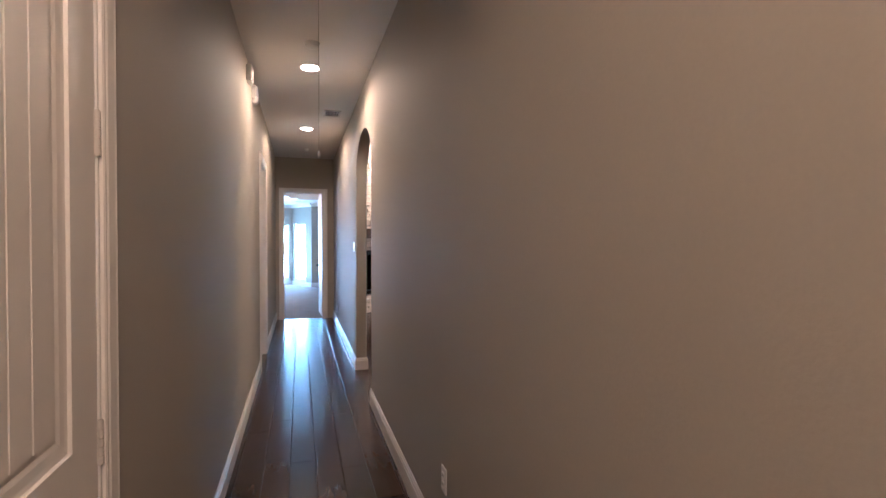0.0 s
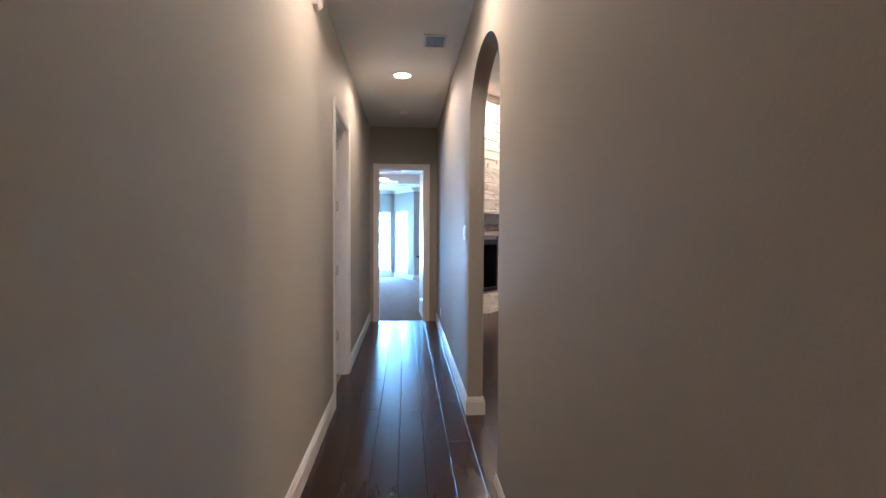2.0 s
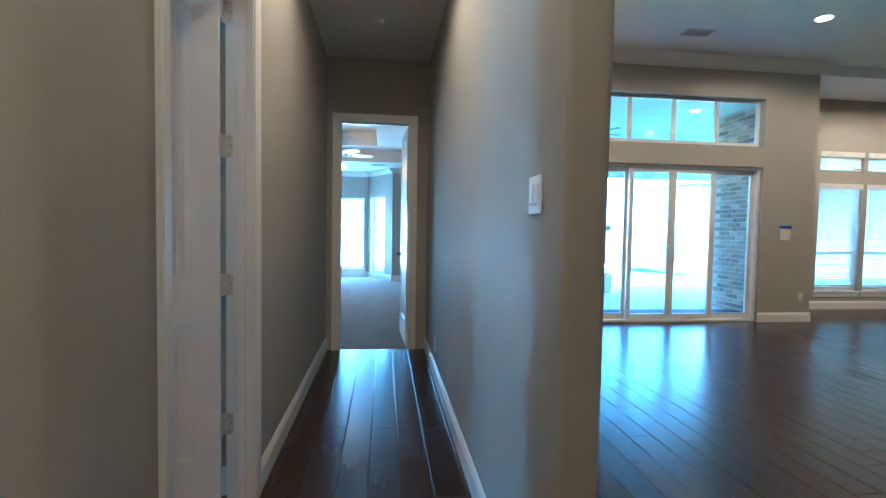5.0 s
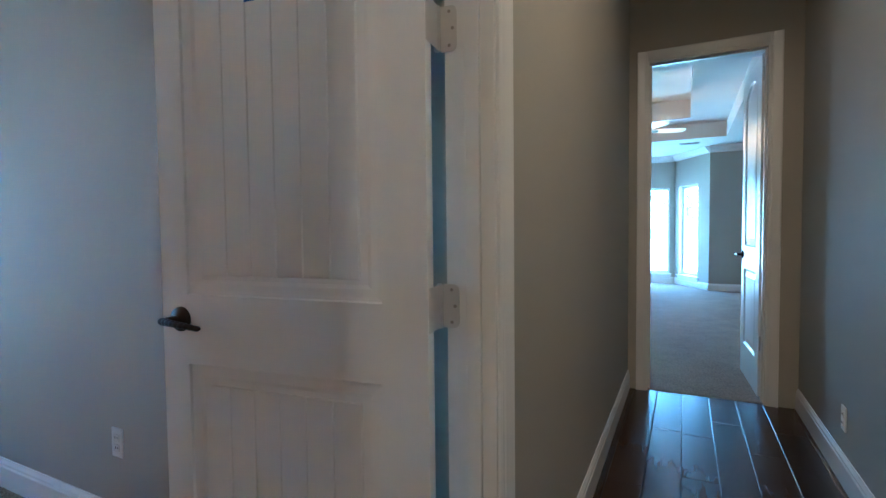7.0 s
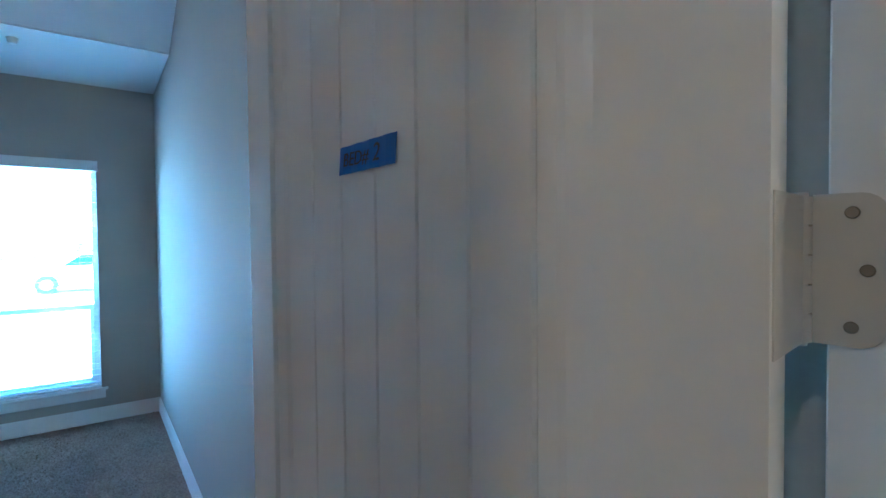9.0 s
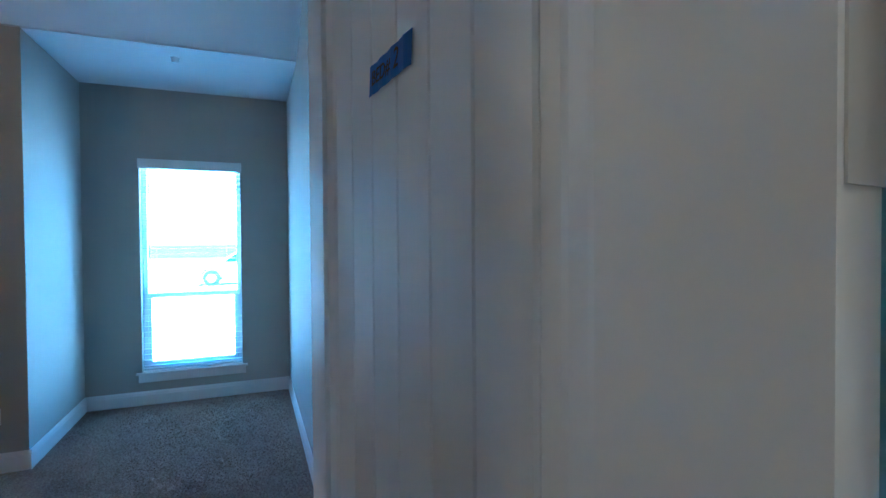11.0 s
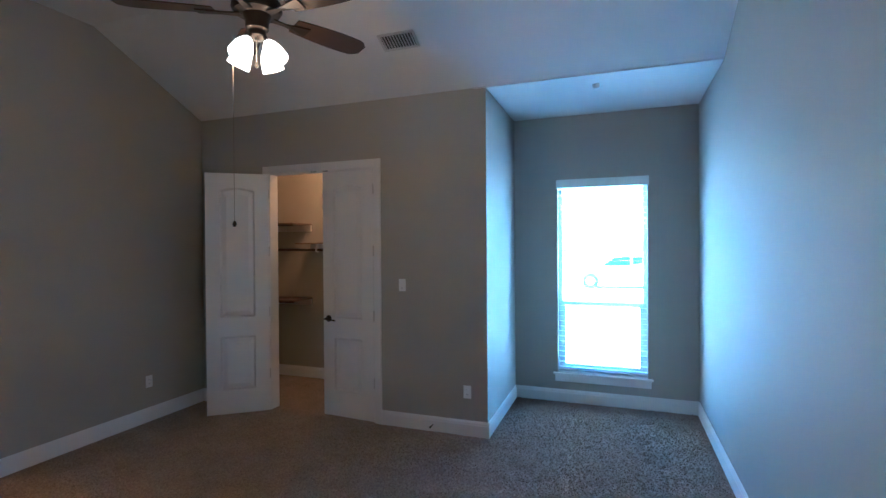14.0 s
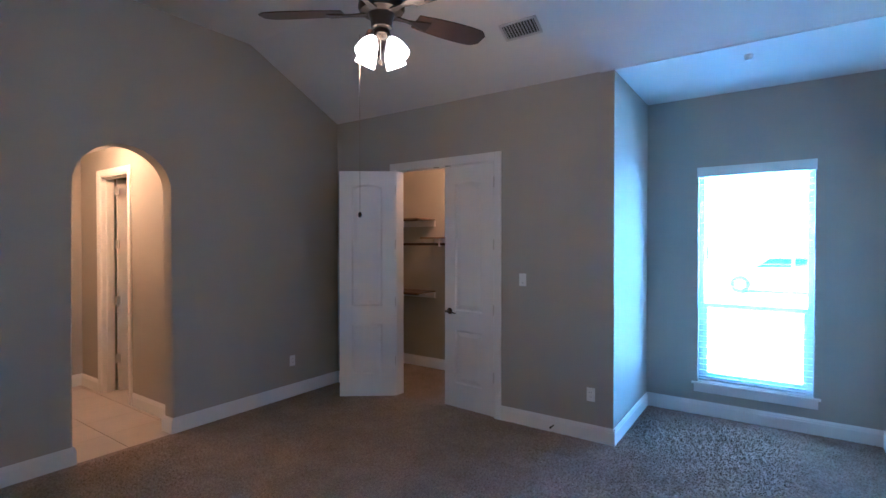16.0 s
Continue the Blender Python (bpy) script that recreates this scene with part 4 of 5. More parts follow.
def ceiling_vent(m, w, d, label, slats, frame_mat=VENTG):
    root = thing("ceiling_vent", m, label, "air vent")
    # near-black sheet stands in for the shade of the open duct
    part("backing", box(bmesh.new(), -w / 2 + 0.015, w / 2 - 0.015, -d / 2 + 0.015, d / 2 - 0.015, -0.003, -0.001), VENTD, root)
    bm = box(bmesh.new(), -w / 2, w / 2, -d / 2, -d / 2 + 0.02, -0.012, 0.0, 0.002, 1)
    box(bm, -w / 2, w / 2, d / 2 - 0.02, d / 2, -0.012, 0.0, 0.002, 1)
    box(bm, -w / 2, -w / 2 + 0.02, -d / 2 + 0.02, d / 2 - 0.02, -0.012, 0.0)
    box(bm, w / 2 - 0.02, w / 2, -d / 2 + 0.02, d / 2 - 0.02, -0.012, 0.0)
    part("frame", bm, frame_mat, root)
    bm = box(bmesh.new(), -0.0015, 0.0015, -d / 2 + 0.02, d / 2 - 0.02, -0.009, 0.003, m=Matrix.Rotation(radians(12), 4, "Y"))
    me = bpy.data.meshes.new("slat")
    bm.to_mesh(me)
    bm.free()
    me.materials.append(frame_mat)
    for i in range(slats):
        shared("slat", me, root, (-w / 2 + 0.02 + (w - 0.04) * (i + 0.5) / slats, 0, -0.006))


ceiling_vent(Matrix.Translation((0.83, -3.51, HC)), 0.20, 0.27, "small grey slatted ceiling vent in the hallway", 12)
ceiling_vent(Matrix.Translation((-3.72, -5.25, 3.418)) @ Matrix.Rotation(-math.atan(0.4915), 4, "Y") @ Matrix.Rotation(radians(90), 4, "Z"), 0.32, 0.17,
             "slatted metal vent on the sloped ceiling", 11)
ceiling_vent(Matrix.Translation((4.51, 0.56, GC)), 0.36, 0.20, "slatted vent in the great room ceiling", 12)
ceiling_vent(Matrix.Translation((0.45, 6.05, MC)), 0.34, 0.18, "slatted vent in the main bedroom ceiling", 10)


def wall_boxes():
    a = thing("door_chime", WEST(0, -5.14, 2.965), "dark-edged plastic door chime high on the hallway wall", "door chime")
    part("case", box(bmesh.new(), -0.075, 0.075, -0.045, 0.0, -0.07, 0.07, 0.006, 2), PLASTIC, a)
    part("cover", box(bmesh.new(), -0.060, 0.060, -0.052, -0.0451, -0.055, 0.055, 0.004, 2), PLASTIC, a)
    b = thing("alarm_sounder", WEST(0, -4.63, 2.93), "white octagonal alarm sounder high on the wall", "alarm")
    bm = bmesh.new()
    loops = []
    for k, y in ((1.0, 0.0), (1.0, -0.03), (0.82, -0.05), (0.0, -0.05)):
        if k:
            loops.append([bm.verts.new((k * px, y, k * pz)) for px, pz in ((-0.075, -0.045), (-0.045, -0.085), (0.045, -0.085), (0.075, -0.045),
                                                                        (0.075, 0.045), (0.045, 0.085), (-0.045, 0.085), (-0.075, 0.045))])
    for p, q in zip(loops, loops[1:]):
        for i in range(8):
            bm.faces.new((p[i], p[(i + 1) % 8], q[(i + 1) % 8], q[i]))
    bm.faces.new(loops[0])
    bm.faces.new(loops[-1])
    part("body", bm, PLASTIC, b)
    part("grille", box(bmesh.new(), -0.03, 0.03, -0.054, -0.0502, -0.03, 0.03, 0.002, 1), PLASTIC, b)
    c = thing("attic_pull_cord", Matrix.Translation((0.545, -6.90, HC)), "long thin attic pull cord with a small white handle", "pull cord")
    part("cord", cyl(bmesh.new(), 0.0013, 0.0013, -1.095, 0.0, 8), SCREW, c)
    smooth(part("toggle", lathe(bmesh.new(), [(0.003, -1.09), (0.007, -1.095), (0.009, -1.115), (0.006, -1.125), (0.0, -1.126)], 14), PLASTIC, c))


wall_boxes()


def door_stop(m):
    root = thing("door_stop", m, "dark spring door stop on the baseboard", "door stop")
    bm = bmesh.new()
    mm = Matrix.Rotation(radians(90), 4, "X")
    for i in range(10):
        bmesh.ops.create_cone(bm, cap_ends=True, segments=12, radius1=0.006, radius2=0.006, depth=0.004, matrix=mm @ Matrix.Translation((0, 0, 0.006 + i * 0.006)))
    cyl(bm, 0.003, 0.003, 0.0, 0.07, 8, mm)
    part("spring", bm, BRONZE, root)
    part("tip", cyl(bmesh.new(), 0.009, 0.008, 0.066, 0.082, 14, mm), RUBBER, root)


door_stop(WEST(BX + 0.016, -5.19, 0.07))


# ---------------------------------------------------------------- ceiling fans
def make_fan(m, drop, spin, label, radius=0.69, blade_mat=BLADE):
    """Hangs from its ceiling point; blades lie about drop metres below it."""
    root = thing("ceiling_fan", m, label, "ceiling fan")
    smooth(part("canopy", lathe(bmesh.new(), [(0.0, 0.0), (0.068, 0.0), (0.066, -0.02), (0.045, -0.055), (0.016, -0.065), (0.0, -0.065)], 28), BRONZE, root))
    part("downrod", cyl(bmesh.new(), 0.0125, 0.0125, -drop + 0.11, -0.06, 16), BRONZE, root)
    z = -drop
    motor = smooth(part("motor", lathe(bmesh.new(), [(0.0, z + 0.13), (0.022, z + 0.13), (0.03, z + 0.10), (0.09, z + 0.085), (0.125, z + 0.055), (0.13, z + 0.02),
                                                     (0.118, z + 0.0), (0.075, z - 0.012), (0.06, z - 0.05), (0.058, z - 0.085), (0.035, z - 0.10), (0.0, z - 0.10)], 36), BRONZE, root))
    for i in range(5):
        rot = Matrix.Rotation(radians(spin + 72 * i), 4, "Z")
        bm = bmesh.new()
        rows = []
        k = 16
        for j in range(k + 1):
            f = j / k
            x = 0.215 + (radius - 0.215) * f
            half = 0.056 + 0.024 * math.sin(math.pi * min(1, f * 0.78)) - (0.034 * max(0, (f - 0.86) / 0.14) ** 2.2)
            rows.append([bm.verts.new(rot @ Vector((x, sgn * half, z + 0.004 - sgn * half * 0.21 + dz))) for dz in (0.003, -0.003) for sgn in (-1, 1)])
        for p, q in zip(rows, rows[1:]):
            for a, b in ((0, 1), (1, 3), (3, 2), (2, 0)):
                bm.faces.new((p[a], p[b], q[b], q[a]))
        bm.faces.new([rows[0][a] for a in (0, 1, 3, 2)])
        bm.faces.new([rows[-1][a] for a in (0, 1, 3, 2)])
        blade = part("blade", bm, blade_mat, root, "dark walnut fan blade" if blade_mat is BLADE else "")
        bm = bmesh.new()
        for f0, f1, hw0, hw1 in ((0.085, 0.16, 0.022, 0.014), (0.16, 0.30, 0.014, 0.038)):
            v = [bm.verts.new(rot @ Vector((x, y, z - 0.006 + dz + (-0.21 * y if x > 0.2 else 0)))) for dz in (0.0, -0.007)
                 for x, y in ((f0, -hw0), (f1, -hw1), (f1, hw1), (f0, hw0))]
            for fa in ((0, 1, 2, 3), (4, 5, 6, 7), (0, 1, 5, 4), (1, 2, 6, 5), (2, 3, 7, 6), (3, 0, 4, 7)):
                bm.faces.new([v[t] for t in fa])
        part("blade_iron", bm, BRONZE, blade)
    kit = smooth(part("light_kit", lathe(bmesh.new(), [(0.0, z - 0.095), (0.045, z - 0.10), (0.05, z - 0.125), (0.03, z - 0.145), (0.0, z - 0.150)], 24), BRONZE, root))
    for i in range(4):
        rot = Matrix.Rotation(radians(90 * i), 4, "Z")
        arm = rot @ Matrix.Translation((0.045, 0, z - 0.122)) @ Matrix.Rotation(radians(149), 4, "Y")
        part("arm", cyl(bmesh.new(), 0.009, 0.013, 0.0, 0.055, 12, arm), BRONZE, kit)
        bm = lathe(bmesh.new(), [(0.018, 0.045), (0.024, 0.05), (0.036, 0.07), (0.050, 0.105), (0.056, 0.14), (0.060, 0.165), (0.057, 0.166), (0.052, 0.14), (0.046, 0.105),
                                 (0.032, 0.072), (0.016, 0.054)], 24, arm)
        s = smooth(part("shade", bm, SHADE, kit, "lit frosted glass shade"))
        s.visible_shadow = False
    for dx, dy, length in ((0.03, 0.02, 0.13), (0.085, -0.085, 0.965)):
        chain = part("pull_chain", cyl(bmesh.new(), 0.0014, 0.0014, z - 0.145 - length, z - 0.13, 8, Matrix.Translation((dx, dy, 0))), SCREW, root)
        smooth(part("bead", lathe(bmesh.new(), [(0.0, z - 0.140 - length), (0.008, z - 0.148 - length), (0.011, z - 0.160 - length), (0.007, z - 0.172 - length), (0.0, z - 0.174 - length)],
                                  14, Matrix.Translation((dx, dy, 0))), BRONZE, chain))
    return root


make_fan(Matrix.Translation((FAN[0], FAN[1], 3.72)), 0.74, 12.6, "dark bronze five-blade ceiling fan with lit shades")
make_fan(Matrix.Translation((MFAN[0], MFAN[1], MC + 0.55)), 0.66, 20, "bronze ceiling fan with pale blades and lit shades", blade_mat=TRIM)


# ---------------------------------------------------------------- fireplace
def fireplace():
    root = thing("fireplace", Matrix.Translation((1.885, 0.585, 0)) @ Matrix.Rotation(radians(45), 4, "Z"),
                 "pale stacked-stone corner fireplace with a dark mantel", "fireplace")
    # local x along the face, -y to the room
    hw = 0.985
    part("backing", box(box(box(bmesh.new(), -hw, -0.46, 0.0, 0.12, 0, GC), 0.46, hw, 0.0, 0.12, 0, GC), -0.46, 0.46, 0.0, 0.12, 1.30, GC), MORTAR, root)
    part("backing", box(bmesh.new(), -0.46, 0.46, 0.0, 0.12, 0, 0.40), MORTAR, root)
    fb = part("firebox", box(box(box(box(box(bmesh.new(), -0.46, 0.46, 0.40, 0.42, 0.40, 1.30), -0.46, -0.44, 0, 0.40, 0.40, 1.30), 0.44, 0.46, 0, 0.40, 0.40, 1.30),
                                 -0.44, 0.44, 0, 0.40, 0.40, 0.42), -0.44, 0.44, 0, 0.40, 1.28, 1.30), FIREBOX, root, "black metal firebox")
    part("frame", box(box(box(box(bmesh.new(), -0.47, -0.42, -0.03, 0.0, 0.39, 1.31), 0.42, 0.47, -0.03, 0.0, 0.39, 1.31), -0.42, 0.42, -0.03, 0.0, 0.39, 0.46),
                      -0.42, 0.42, -0.03, 0.0, 1.22, 1.31), FIREBOX, fb)
    part("mantel", box(bmesh.new(), -1.0, 1.0, -0.20, -0.05, 1.56, 1.76, 0.008, 2), MANTEL, root, "thick dark-stained wooden mantel beam")
    rng = random.Random(5)
    meshes = []
    for i in range(10):
        bm = box(bmesh.new(), -0.5, 0.5, -0.5, 0.5, -0.5, 0.5)
        bmesh.ops.subdivide_edges(bm, edges=bm.edges[:], cuts=1)
        for v in bm.verts:
            v.co += Vector((rng.uniform(-0.02, 0.02), rng.uniform(-0.16, 0.16) * (v.co.y < 0), rng.uniform(-0.08, 0.08)))
        me = bpy.data.meshes.new("stone")
        bm.to_mesh(me)
        bm.free()
        me.materials.append(STONE)
        meshes.append(me)
    z = 0.0
    while z < GC - 0.02:
        h = min(rng.choice((0.055, 0.07, 0.085, 0.10)), GC - z)
        x = -hw
        while x < hw - 0.01:
            w = min(rng.uniform(0.22, 0.55), hw - x)
            if hw - x - w < 0.1:
                w = hw - x
            mid = x + w / 2
            if not (z + h > 0.39 and z < 1.31 and x + w > -0.47 and x < 0.47):
                d = rng.uniform(0.035, 0.06)
                shared("stone", rng.choice(meshes), root, (mid, -d / 2 + 0.004, z + h / 2), scale=(w - 0.006, d, h - 0.006))
            elif x < -0.47 and x + w > -0.47:
                shared("stone", rng.choice(meshes), root, ((x - 0.47) / 2, -0.02, z + h / 2), scale=(-0.47 - x - 0.004, 0.045, h - 0.006))
                w = max(w, -0.46 - x)
            elif x < 0.47 and x + w > 0.47:
                shared("stone", rng.choice(meshes), root, ((x + w + 0.47) / 2, -0.02, z + h / 2), scale=(x + w - 0.47 - 0.004, 0.045, h - 0.006))
            x += w
        z += h


fireplace()


# ---------------------------------------------------------------- closet
def closet_fittings():
    for nm, z, x0, x1, y0, y1, lab in (("closet_shelf", 2.03, CX, -5.10, BY0, -7.36, "brown stained wooden closet shelf on the side wall"),
                                       ("closet_shelf", 1.06, CX, -5.10, BY0, -7.36, "brown stained wooden closet shelf low on the side wall"),
                                       ("closet_shelf", 1.78, CX, -5.15, -7.36, -4.82, "brown stained wooden closet shelf along the back wall")):
        root = thing(nm, Matrix.Translation((0, 0, z)), lab, "shelf")
        part("board", box(bmesh.new(), x0, x1, y0, y1, -0.019, 0.0, 0.002, 1), SHELF, root)
        part("cleat", box(bmesh.new(), x0, x0 + 0.019, y0, y1, -0.10, -0.019), TRIM, root)
    for a, b, lab in (((-5.22, -7.95, 1.69), (-5.22, -4.85, 1.69), "dark wooden hanging rod along the back wall"),):
        root = thing("closet_rod", Matrix.Identity(4), lab, "closet rod")
        ln = b[1] - a[1]
        part("rod", cyl(bmesh.new(), 0.017, 0.017, 0, ln, 16, Matrix.Translation(a) @ Matrix.Rotation(radians(-90), 4, "X")), BLADE, root)
        bm = box(bmesh.new(), CX + 0.001, -5.2, -7.10, -7.08, 1.755, 1.762)
        box(bm, -5.24, -5.20, -7.10, -7.08, 1.66, 1.755)
        box(bm, CX + 0.001, CX + 0.008, -7.10, -7.08, 1.55, 1.762)
        part("bracket", bm, PLASTIC, root)
    for z in (1.96, 1.0):
        root = thing("closet_rod", Matrix.Identity(4), "short dark wooden hanging rod under a shelf", "closet rod")
        part("rod", cyl(bmesh.new(), 0.017, 0.017, 0, 0.60, 16, Matrix.Translation((-5.12, BY0 + 0.004, z + 0.045)) @ Matrix.Rotation(radians(-90), 4, "X")), BLADE, root)


closet_fittings()


# ---------------------------------------------------------------- outside things
def patio():
    # roof added over the nook side, with the beam, to dim the nook windows
    slab("ceiling_patio_nook", 6.75, 13.0, 2.66, 5.6, 3.42, 3.5, SOFFIT, "pale boarded patio ceiling", "ceiling")
    slab("ceiling_patio", 1.5, 6.75, GY + 0.2, 5.6, 3.42, 3.5, SOFFIT, "pale boarded patio ceiling", "ceiling")
    beam = thing("patio_beam", Matrix.Identity(4), "painted patio beam with square posts", "beam")
    part("beam", box(bmesh.new(), 1.5, 13.0, 5.35, 5.6, 2.55, 3.42, 0.01, 1), SOFFIT, beam)
    for x in (1.7, 9.6):
        part("post", box(bmesh.new(), x - 0.12, x + 0.12, 5.36, 5.59, -0.03, 2.55, 0.01, 1), SOFFIT, beam)
    make_fan_patio = thing("patio_fan", Matrix.Translation((4.45, 3.55, 3.42)), "dark outdoor ceiling fan with a white bowl light", "ceiling fan")
    smooth(part("motor", lathe(bmesh.new(), [(0.0, 0.0), (0.06, 0.0), (0.03, -0.06), (0.015, -0.07), (0.015, -0.18), (0.10, -0.20), (0.13, -0.26), (0.08, -0.31), (0.0, -0.31)], 24), BRONZE, make_fan_patio))
    smooth(part("bowl", lathe(bmesh.new(), [(0.06, -0.31), (0.12, -0.33), (0.11, -0.38), (0.05, -0.43), (0.0, -0.435)], 24), SHADE, make_fan_patio))
    for i in range(5):
        part("blade", box(bmesh.new(), 0.16, 0.62, -0.055, 0.055, -0.262, -0.256, m=Matrix.Rotation(radians(72 * i + 10), 4, "Z")), BLADE, make_fan_patio)
    for x, y in ((3.2, 2.6), (5.9, 2.6)):
        can_light(x, y, 3.42)
    of = thing("outdoor_fireplace", Matrix.Translation((4.9, 5.0, -0.03)), "pale block outdoor fireplace with a dark firebox", "fireplace")
    part("body", box(box(box(bmesh.new(), -0.55, -0.2, 0, 0.4, 0, 2.55), 0.3, 0.6, 0, 0.4, 0, 2.55), -0.2, 0.3, 0, 0.4, 1.05, 2.55), STONE, of)
    part("hearth", box(bmesh.new(), -0.6, 0.65, -0.25, 0.0, 0, 0.42, 0.01, 1), STONE, of)
    part("firebox", box(bmesh.new(), -0.2, 0.3, 0.2, 0.38, 0.0, 1.05), FIREBOX, of)
    part("mantel", box(bmesh.new(), -0.62, 0.66, -0.12, 0.0, 1.35, 1.47, 0.01, 1), CONCRETE, of)


patio()


def neighbour_house(x0, x1, y0, y1, label):
    root = thing("brick_house", Matrix.Identity(4), label, "house")
    part("wall", box(bmesh.new(), x0, x1, y0, y1, -0.25, 3.1), BRICKJ, root)
    bm = bmesh.new()
    mx, e = (x0 + x1) / 2, 0.4
    v = [bm.verts.new(p) for p in ((x0 - e, y0 - e, 3.0), (x1 + e, y0 - e, 3.0), (x1 + e, y1 + e, 3.0), (x0 - e, y1 + e, 3.0), (mx, y0 + 2, 5.6), (mx, y1 - 2, 5.6))]
    for f in ((0, 1, 4), (1, 2, 5, 4), (2, 3, 5), (3, 0, 4, 5), (0, 3, 2, 1)):
        bm.faces.new([v[i] for i in f])
    part("roof", bm, ASPHALT, root)
    for i in range(2):
        wx = x0 + (x1 - x0) * (0.25 + 0.45 * i)
        w = part("window", box(bmesh.new(), wx, wx + 1.0, y0 - 0.03, y0 + 0.02, 0.8, 2.2, 0.01, 1), VINYL, root)
        part("pane", box(bmesh.new(), wx + 0.06, wx + 0.94, y0 - 0.036, y0 - 0.028, 0.86, 2.14), CARGLASS, w)


neighbour_house(11.5, 22.0, 10.5, 20.0, "tan brick neighbouring house with a dark roof")


def parked_car(m):
    root = thing("parked_car", m, "silver car parked on the pale driveway", "car")
    bm = bmesh.new()
    side = [(-2.25, 0.32), (-2.28, 0.62), (-2.1, 0.86), (-1.15, 0.95), (-0.45, 1.42), (0.9, 1.45), (1.65, 1.02), (2.2, 0.92), (2.3, 0.6), (2.2, 0.32)]
    rings = []
    for y, k in ((-0.88, 0.97), (-0.80, 1.0), (0.80, 1.0), (0.88, 0.97)):
        rings.append([bm.verts.new((px * k, y * (0.82 if pz > 1.2 else 1), pz * (1 if pz < 0.9 else k))) for px, pz in side])
    for p, q in zip(rings, rings[1:]):
        for i in range(len(side)):
            bm.faces.new((p[i], p[(i + 1) % len(side)], q[(i + 1) % len(side)], q[i]))
    bm.faces.new(rings[0])
    bm.faces.new(rings[-1])
    part("body", bm, CARPAINT, root)
    for y in (-0.80, 0.80):
        for xa, xb, xc, xd in ((-0.95, -0.42, 0.2, 0.2), (0.28, 0.28, 0.88, 1.35)):
            bm = bmesh.new()
            s = 1 if y > 0 else -1
            v = [bm.verts.new(p) for p in ((xa, s * 0.865, 0.99), (xb, s * 0.745, 1.37), (xc, s * 0.745, 1.39), (xd, s * 0.865, 1.0))]
            v2 = [bm.verts.new((p.co.x, p.co.y - s * 0.02, p.co.z)) for p in v]
            for f in ((0, 1, 2, 3),):
                bm.faces.new([v[i] for i in f])
                bm.faces.new([v2[i] for i in f])
            for i in range(4):
                bm.faces.new((v[i], v[(i + 1) % 4], v2[(i + 1) % 4], v2[i]))
            part("side_window", bm, CARGLASS, root)
        for x in (-1.42, 1.42):
            mm = Matrix.Translation((x, y * 1.04, 0.33)) @ Matrix.Rotation(radians(90), 4, "X")
            wh = part("wheel", cyl(bmesh.new(), 0.19, 0.19, -0.115, 0.115, 24, mm), SCREW, root)
            smooth(part("tyre", lathe(bmesh.new(), [(0.20, -0.10), (0.31, -0.10), (0.335, -0.06), (0.335, 0.06), (0.31, 0.10), (0.20, 0.10)], 32, mm), RUBBER, wh))
            bm = bmesh.new()
            for i in range(11):
                a = radians(180 * i / 10)
                bmesh.ops.create_cube(bm, size=1, matrix=Matrix.Translation((x + 0.40 * math.cos(a), y * 1.105, 0.33 + 0.40 * math.sin(a))) @ Matrix.Rotation(-a, 4, "Y") @ Matrix.Diagonal((0.05, 0.02, 0.13, 1)))
            part("wheel_arch", bm, RUBBER, root)


parked_car(Matrix.Translation((-23.0, -3.3, -0.2)) @ Matrix.Rotation(radians(90), 4, "Z"))


def make_tree(x, y, h, seed):
    rng = random.Random(seed)
    root = thing("tree", Matrix.Translation((x, y, -0.25)), "leafy green street tree on the lawn", "tree", "trees outside")
    bm = cyl(bmesh.new(), 0.16, 0.07, 0, h * 0.55, 10)
    tips = []
    for i in range(9):
        a, z = rng.uniform(0, 6.28), h * rng.uniform(0.28, 0.55)
        d = Vector((math.cos(a), math.sin(a), rng.uniform(0.6, 1.3))).normalized()
        ln = h * rng.uniform(0.2, 0.36)
        cyl(bm, 0.05, 0.015, 0, ln, 6, Matrix.Translation((0, 0, z)) @ d.to_track_quat("Z", "Y").to_matrix().to_4x4())
        tips.append(Vector((0, 0, z)) + d * ln)
    part("trunk", bm, BARK, root)
    verts, faces = [], []
    for i in range(1400):
        c = rng.choice(tips) + Vector((rng.gauss(0, 0.55), rng.gauss(0, 0.55), rng.gauss(0.1, 0.5)))
        u = Vector((rng.gauss(0, 1), rng.gauss(0, 1), rng.gauss(0, 1))).normalized() * 0.12
        v = u.orthogonal().normalized() * 0.06
        k = len(verts)
        verts += [c - u, c + v, c + u, c - v]
        faces.append((k, k + 1, k + 2, k + 3))
    me = bpy.data.meshes.new("crown")
    me.from_pydata([tuple(p) for p in verts], [], faces)
    me.materials.append(LEAF)
    ob = new("crown", me)
    ob.parent = root


for i, (x, y, h) in enumerate(((-3.0, 26, 4.2), (-6.5, 30, 5.0), (0.5, 34, 4.6), (4, 40, 5.5), (-12, 36, 5.2), (8.5, 24, 4.4), (-30, -16, 5.5), (-29, 8, 5.0))):
    make_tree(x, y, h, 11 + i)


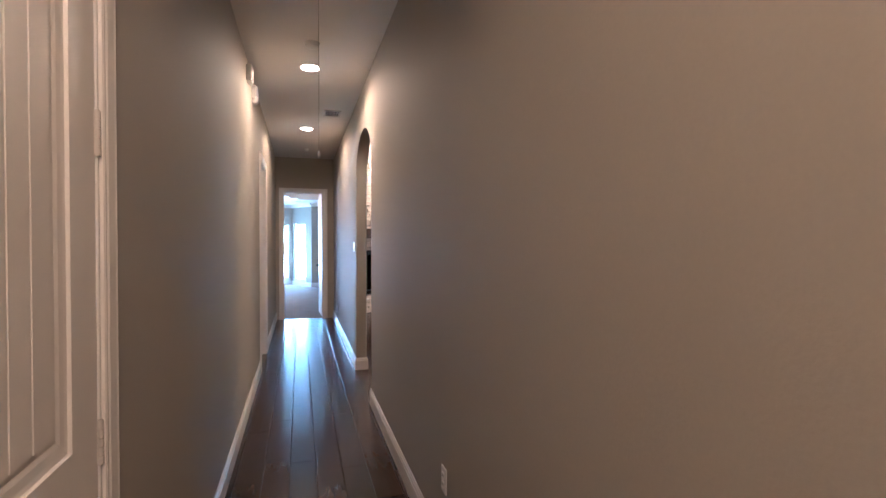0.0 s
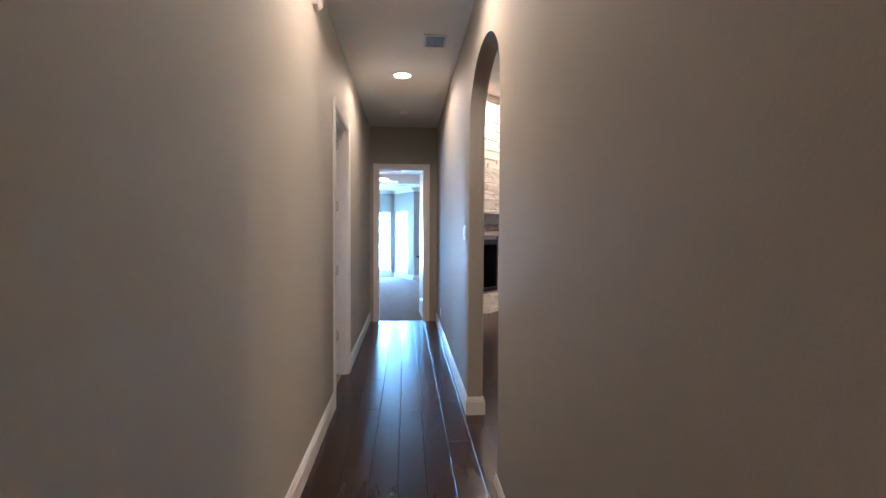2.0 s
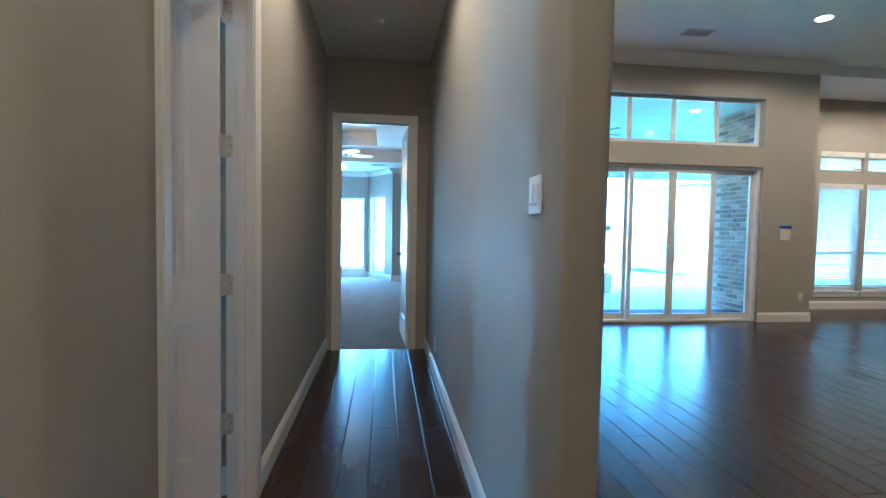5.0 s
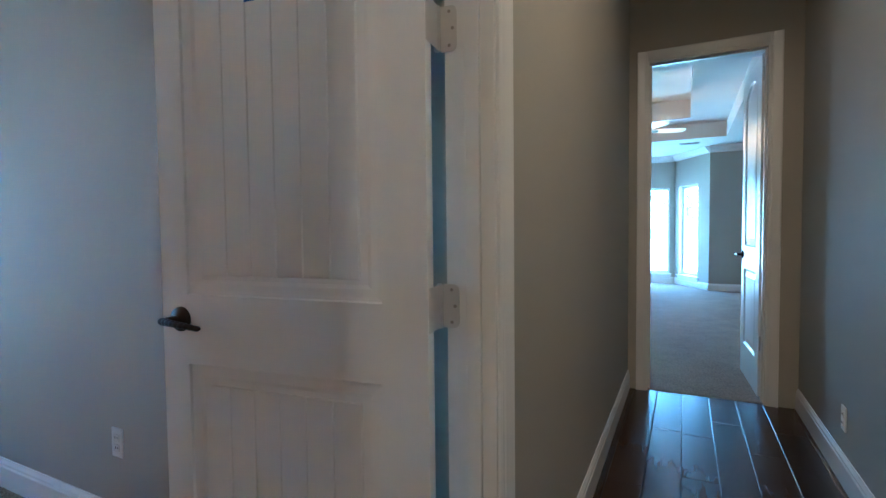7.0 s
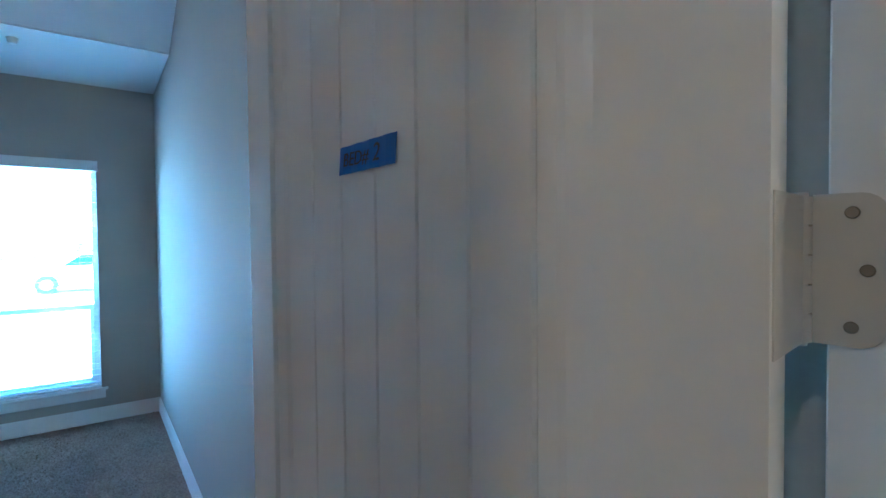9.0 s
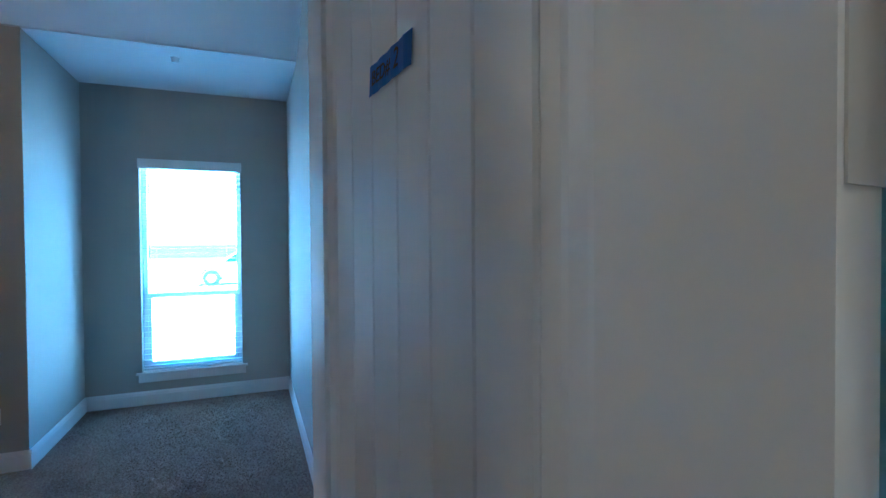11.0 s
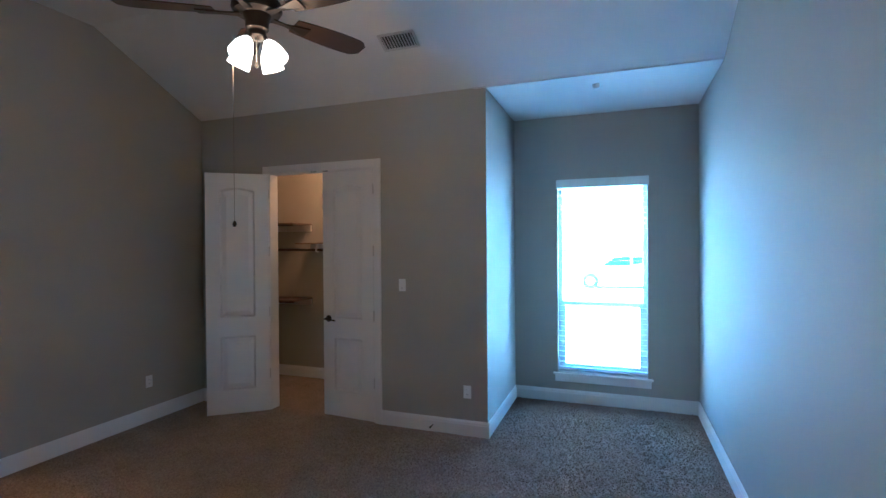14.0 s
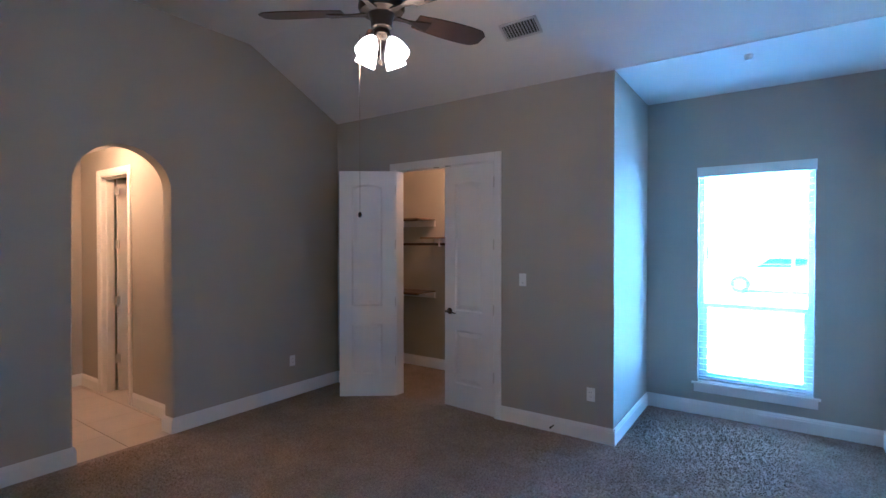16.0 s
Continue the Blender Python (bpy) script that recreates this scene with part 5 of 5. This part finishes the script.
# ---------------------------------------------------------------- floors, piece by piece
def plank_mesh(ln, w=0.163):
    bm = bmesh.new()
    e = 0.0028
    lo = [(-w / 2, -ln / 2), (w / 2, -ln / 2), (w / 2, ln / 2), (-w / 2, ln / 2)]
    hi = [(-w / 2 + e, -ln / 2 + e), (w / 2 - e, -ln / 2 + e), (w / 2 - e, ln / 2 - e), (-w / 2 + e, ln / 2 - e)]
    a = [bm.verts.new((x, y, -0.006)) for x, y in lo]
    b = [bm.verts.new((x, y, -0.0014)) for x, y in lo]
    c = [bm.verts.new((x, y, 0.0)) for x, y in hi]
    for p, q in ((a, b), (b, c)):
        for i in range(4):
            bm.faces.new((p[i], p[(i + 1) % 4], q[(i + 1) % 4], q[i]))
    bm.faces.new(c)
    me = bpy.data.meshes.new("plank")
    bm.to_mesh(me)
    bm.free()
    me.materials.append(WOOD)
    return me


def lay_planks():
    rng = random.Random(3)
    lengths = [0.55, 0.8, 1.05, 1.3, 1.6]
    meshes = {ln: plank_mesh(ln) for ln in lengths}
    floor_ob = bpy.data.objects["floor_wood"]
    verts, faces, count = [], [], 0
    pitch = 0.165
    col = 0
    x = -0.0375
    while x < 10.9:
        y = -11.0 + rng.uniform(-0.5, 0.0)
        end = 0.02 if x < 1.1 else (1.45 if x < 7.0 else 2.45)
        while y < end:
            ln = rng.choice(lengths)
            yb = min(y + ln, end)
            near = (-0.2 < x < 1.25 and -9.5 < y) or (1.25 < x < 3.4 and -6.0 < y) or (3.4 < x < 6.9 and -1.5 < y)
            if near and yb == y + ln and count < 300:
                ob = shared("plank", meshes[ln], floor_ob, (x, y + ln / 2, rng.uniform(-0.0006, 0.0)), (0, radians(rng.uniform(-0.08, 0.08)), 0))
                count += 1
            else:
                k, w, e = len(verts), 0.0815, 0.0028
                verts += [(x - w, y, -0.0014), (x + w, y, -0.0014), (x + w, yb, -0.0014), (x - w, yb, -0.0014),
                          (x - w + e, y + e, 0), (x + w - e, y + e, 0), (x + w - e, yb - e, 0), (x - w + e, yb - e, 0)]
                faces += [(k + 4, k + 5, k + 6, k + 7), (k, k + 1, k + 5, k + 4), (k + 1, k + 2, k + 6, k + 5), (k + 2, k + 3, k + 7, k + 6), (k + 3, k, k + 4, k + 7)]
            y += ln
        x += pitch
        col += 1
    me = bpy.data.meshes.new("planks")
    me.from_pydata(verts, [], faces)
    me.materials.append(WOODJ)
    ob = new("planks", me)
    ob.parent = floor_ob
    tagged(ob, kind="stuff")


lay_planks()


def lay_tiles():
    bm = box(bmesh.new(), -0.223, 0.223, -0.223, 0.223, -0.006, 0.0, 0.002, 1)
    me = bpy.data.meshes.new("tile")
    bm.to_mesh(me)
    bm.free()
    me.materials.append(TILE)
    floor_ob = bpy.data.objects["floor_tile"]
    for i in range(7):
        for j in range(6):
            x, y = -4.0 + 0.45 * i, BY0 - 0.228 - 0.45 * j
            shared("tile", me, floor_ob, (x, y, 0.003))


lay_tiles()


def brick_wall():
    """The brick side of the nook, seen through the patio door."""
    slab_ob = tagged(part("wall_patio_brick", box(bmesh.new(), 6.66, 6.82, GY + 0.2, 3.05, -0.25, 3.42), BMORTAR), "tan mixed brick wall beside the patio", "brick wall", kind="structure")
    rng = random.Random(8)
    bm = box(bmesh.new(), -0.006, 0.012, -0.118, 0.118, -0.033, 0.033, 0.003, 1)
    me = bpy.data.meshes.new("brick")
    bm.to_mesh(me)
    bm.free()
    me.materials.append(BRICK)
    z, row = -0.20, 0
    while z < 3.38:
        y = GY + 0.2 + (0.12 if row % 2 else 0.0)
        while y + 0.236 < 3.06:
            shared("brick", me, slab_ob, (6.656 + rng.uniform(-0.003, 0.002), y + 0.118, z + 0.033))
            y += 0.248
        z += 0.078
        row += 1


brick_wall()


def lay_carpet():
    """Short tufts that break up the carpet's surface where the camera looks down on it."""
    rng = np.random.default_rng(4)
    for name, x0, x1, y0, y1, n in (("carpet_pile", AX + 0.02, -0.6, -7.9, BY1 - 0.02, 170000),):
        c = np.stack([rng.uniform(x0, x1, n), rng.uniform(y0, y1, n), np.full(n, 0.003)], 1)
        keep = ~((c[:, 0] < BX + 0.02) & (c[:, 1] < AY + 0.02))
        c = c[keep]
        n2 = len(c)
        a = rng.uniform(0, 6.283, n2)
        lean = rng.normal(0, 0.010, (n2, 2))
        h = rng.uniform(0.006, 0.013, n2)
        r = rng.uniform(0.004, 0.008, n2)
        v = np.zeros((n2, 4, 3))
        for k in range(3):
            v[:, k, 0] = c[:, 0] + r * np.cos(a + k * 2.094)
            v[:, k, 1] = c[:, 1] + r * np.sin(a + k * 2.094)
            v[:, k, 2] = c[:, 2]
        v[:, 3, :2] = c[:, :2] + lean
        v[:, 3, 2] = c[:, 2] + h
        idx = (np.arange(n2) * 4)[:, None]
        f = np.concatenate([idx + [0, 1, 3], idx + [1, 2, 3], idx + [2, 0, 3]])
        me = bpy.data.meshes.new(name)
        me.from_pydata(v.reshape(-1, 3).tolist(), [], f.tolist())
        me.materials.append(CARPET)
        tagged(new(name, me), "short taupe carpet tufts", "carpet", kind="stuff")


lay_carpet()
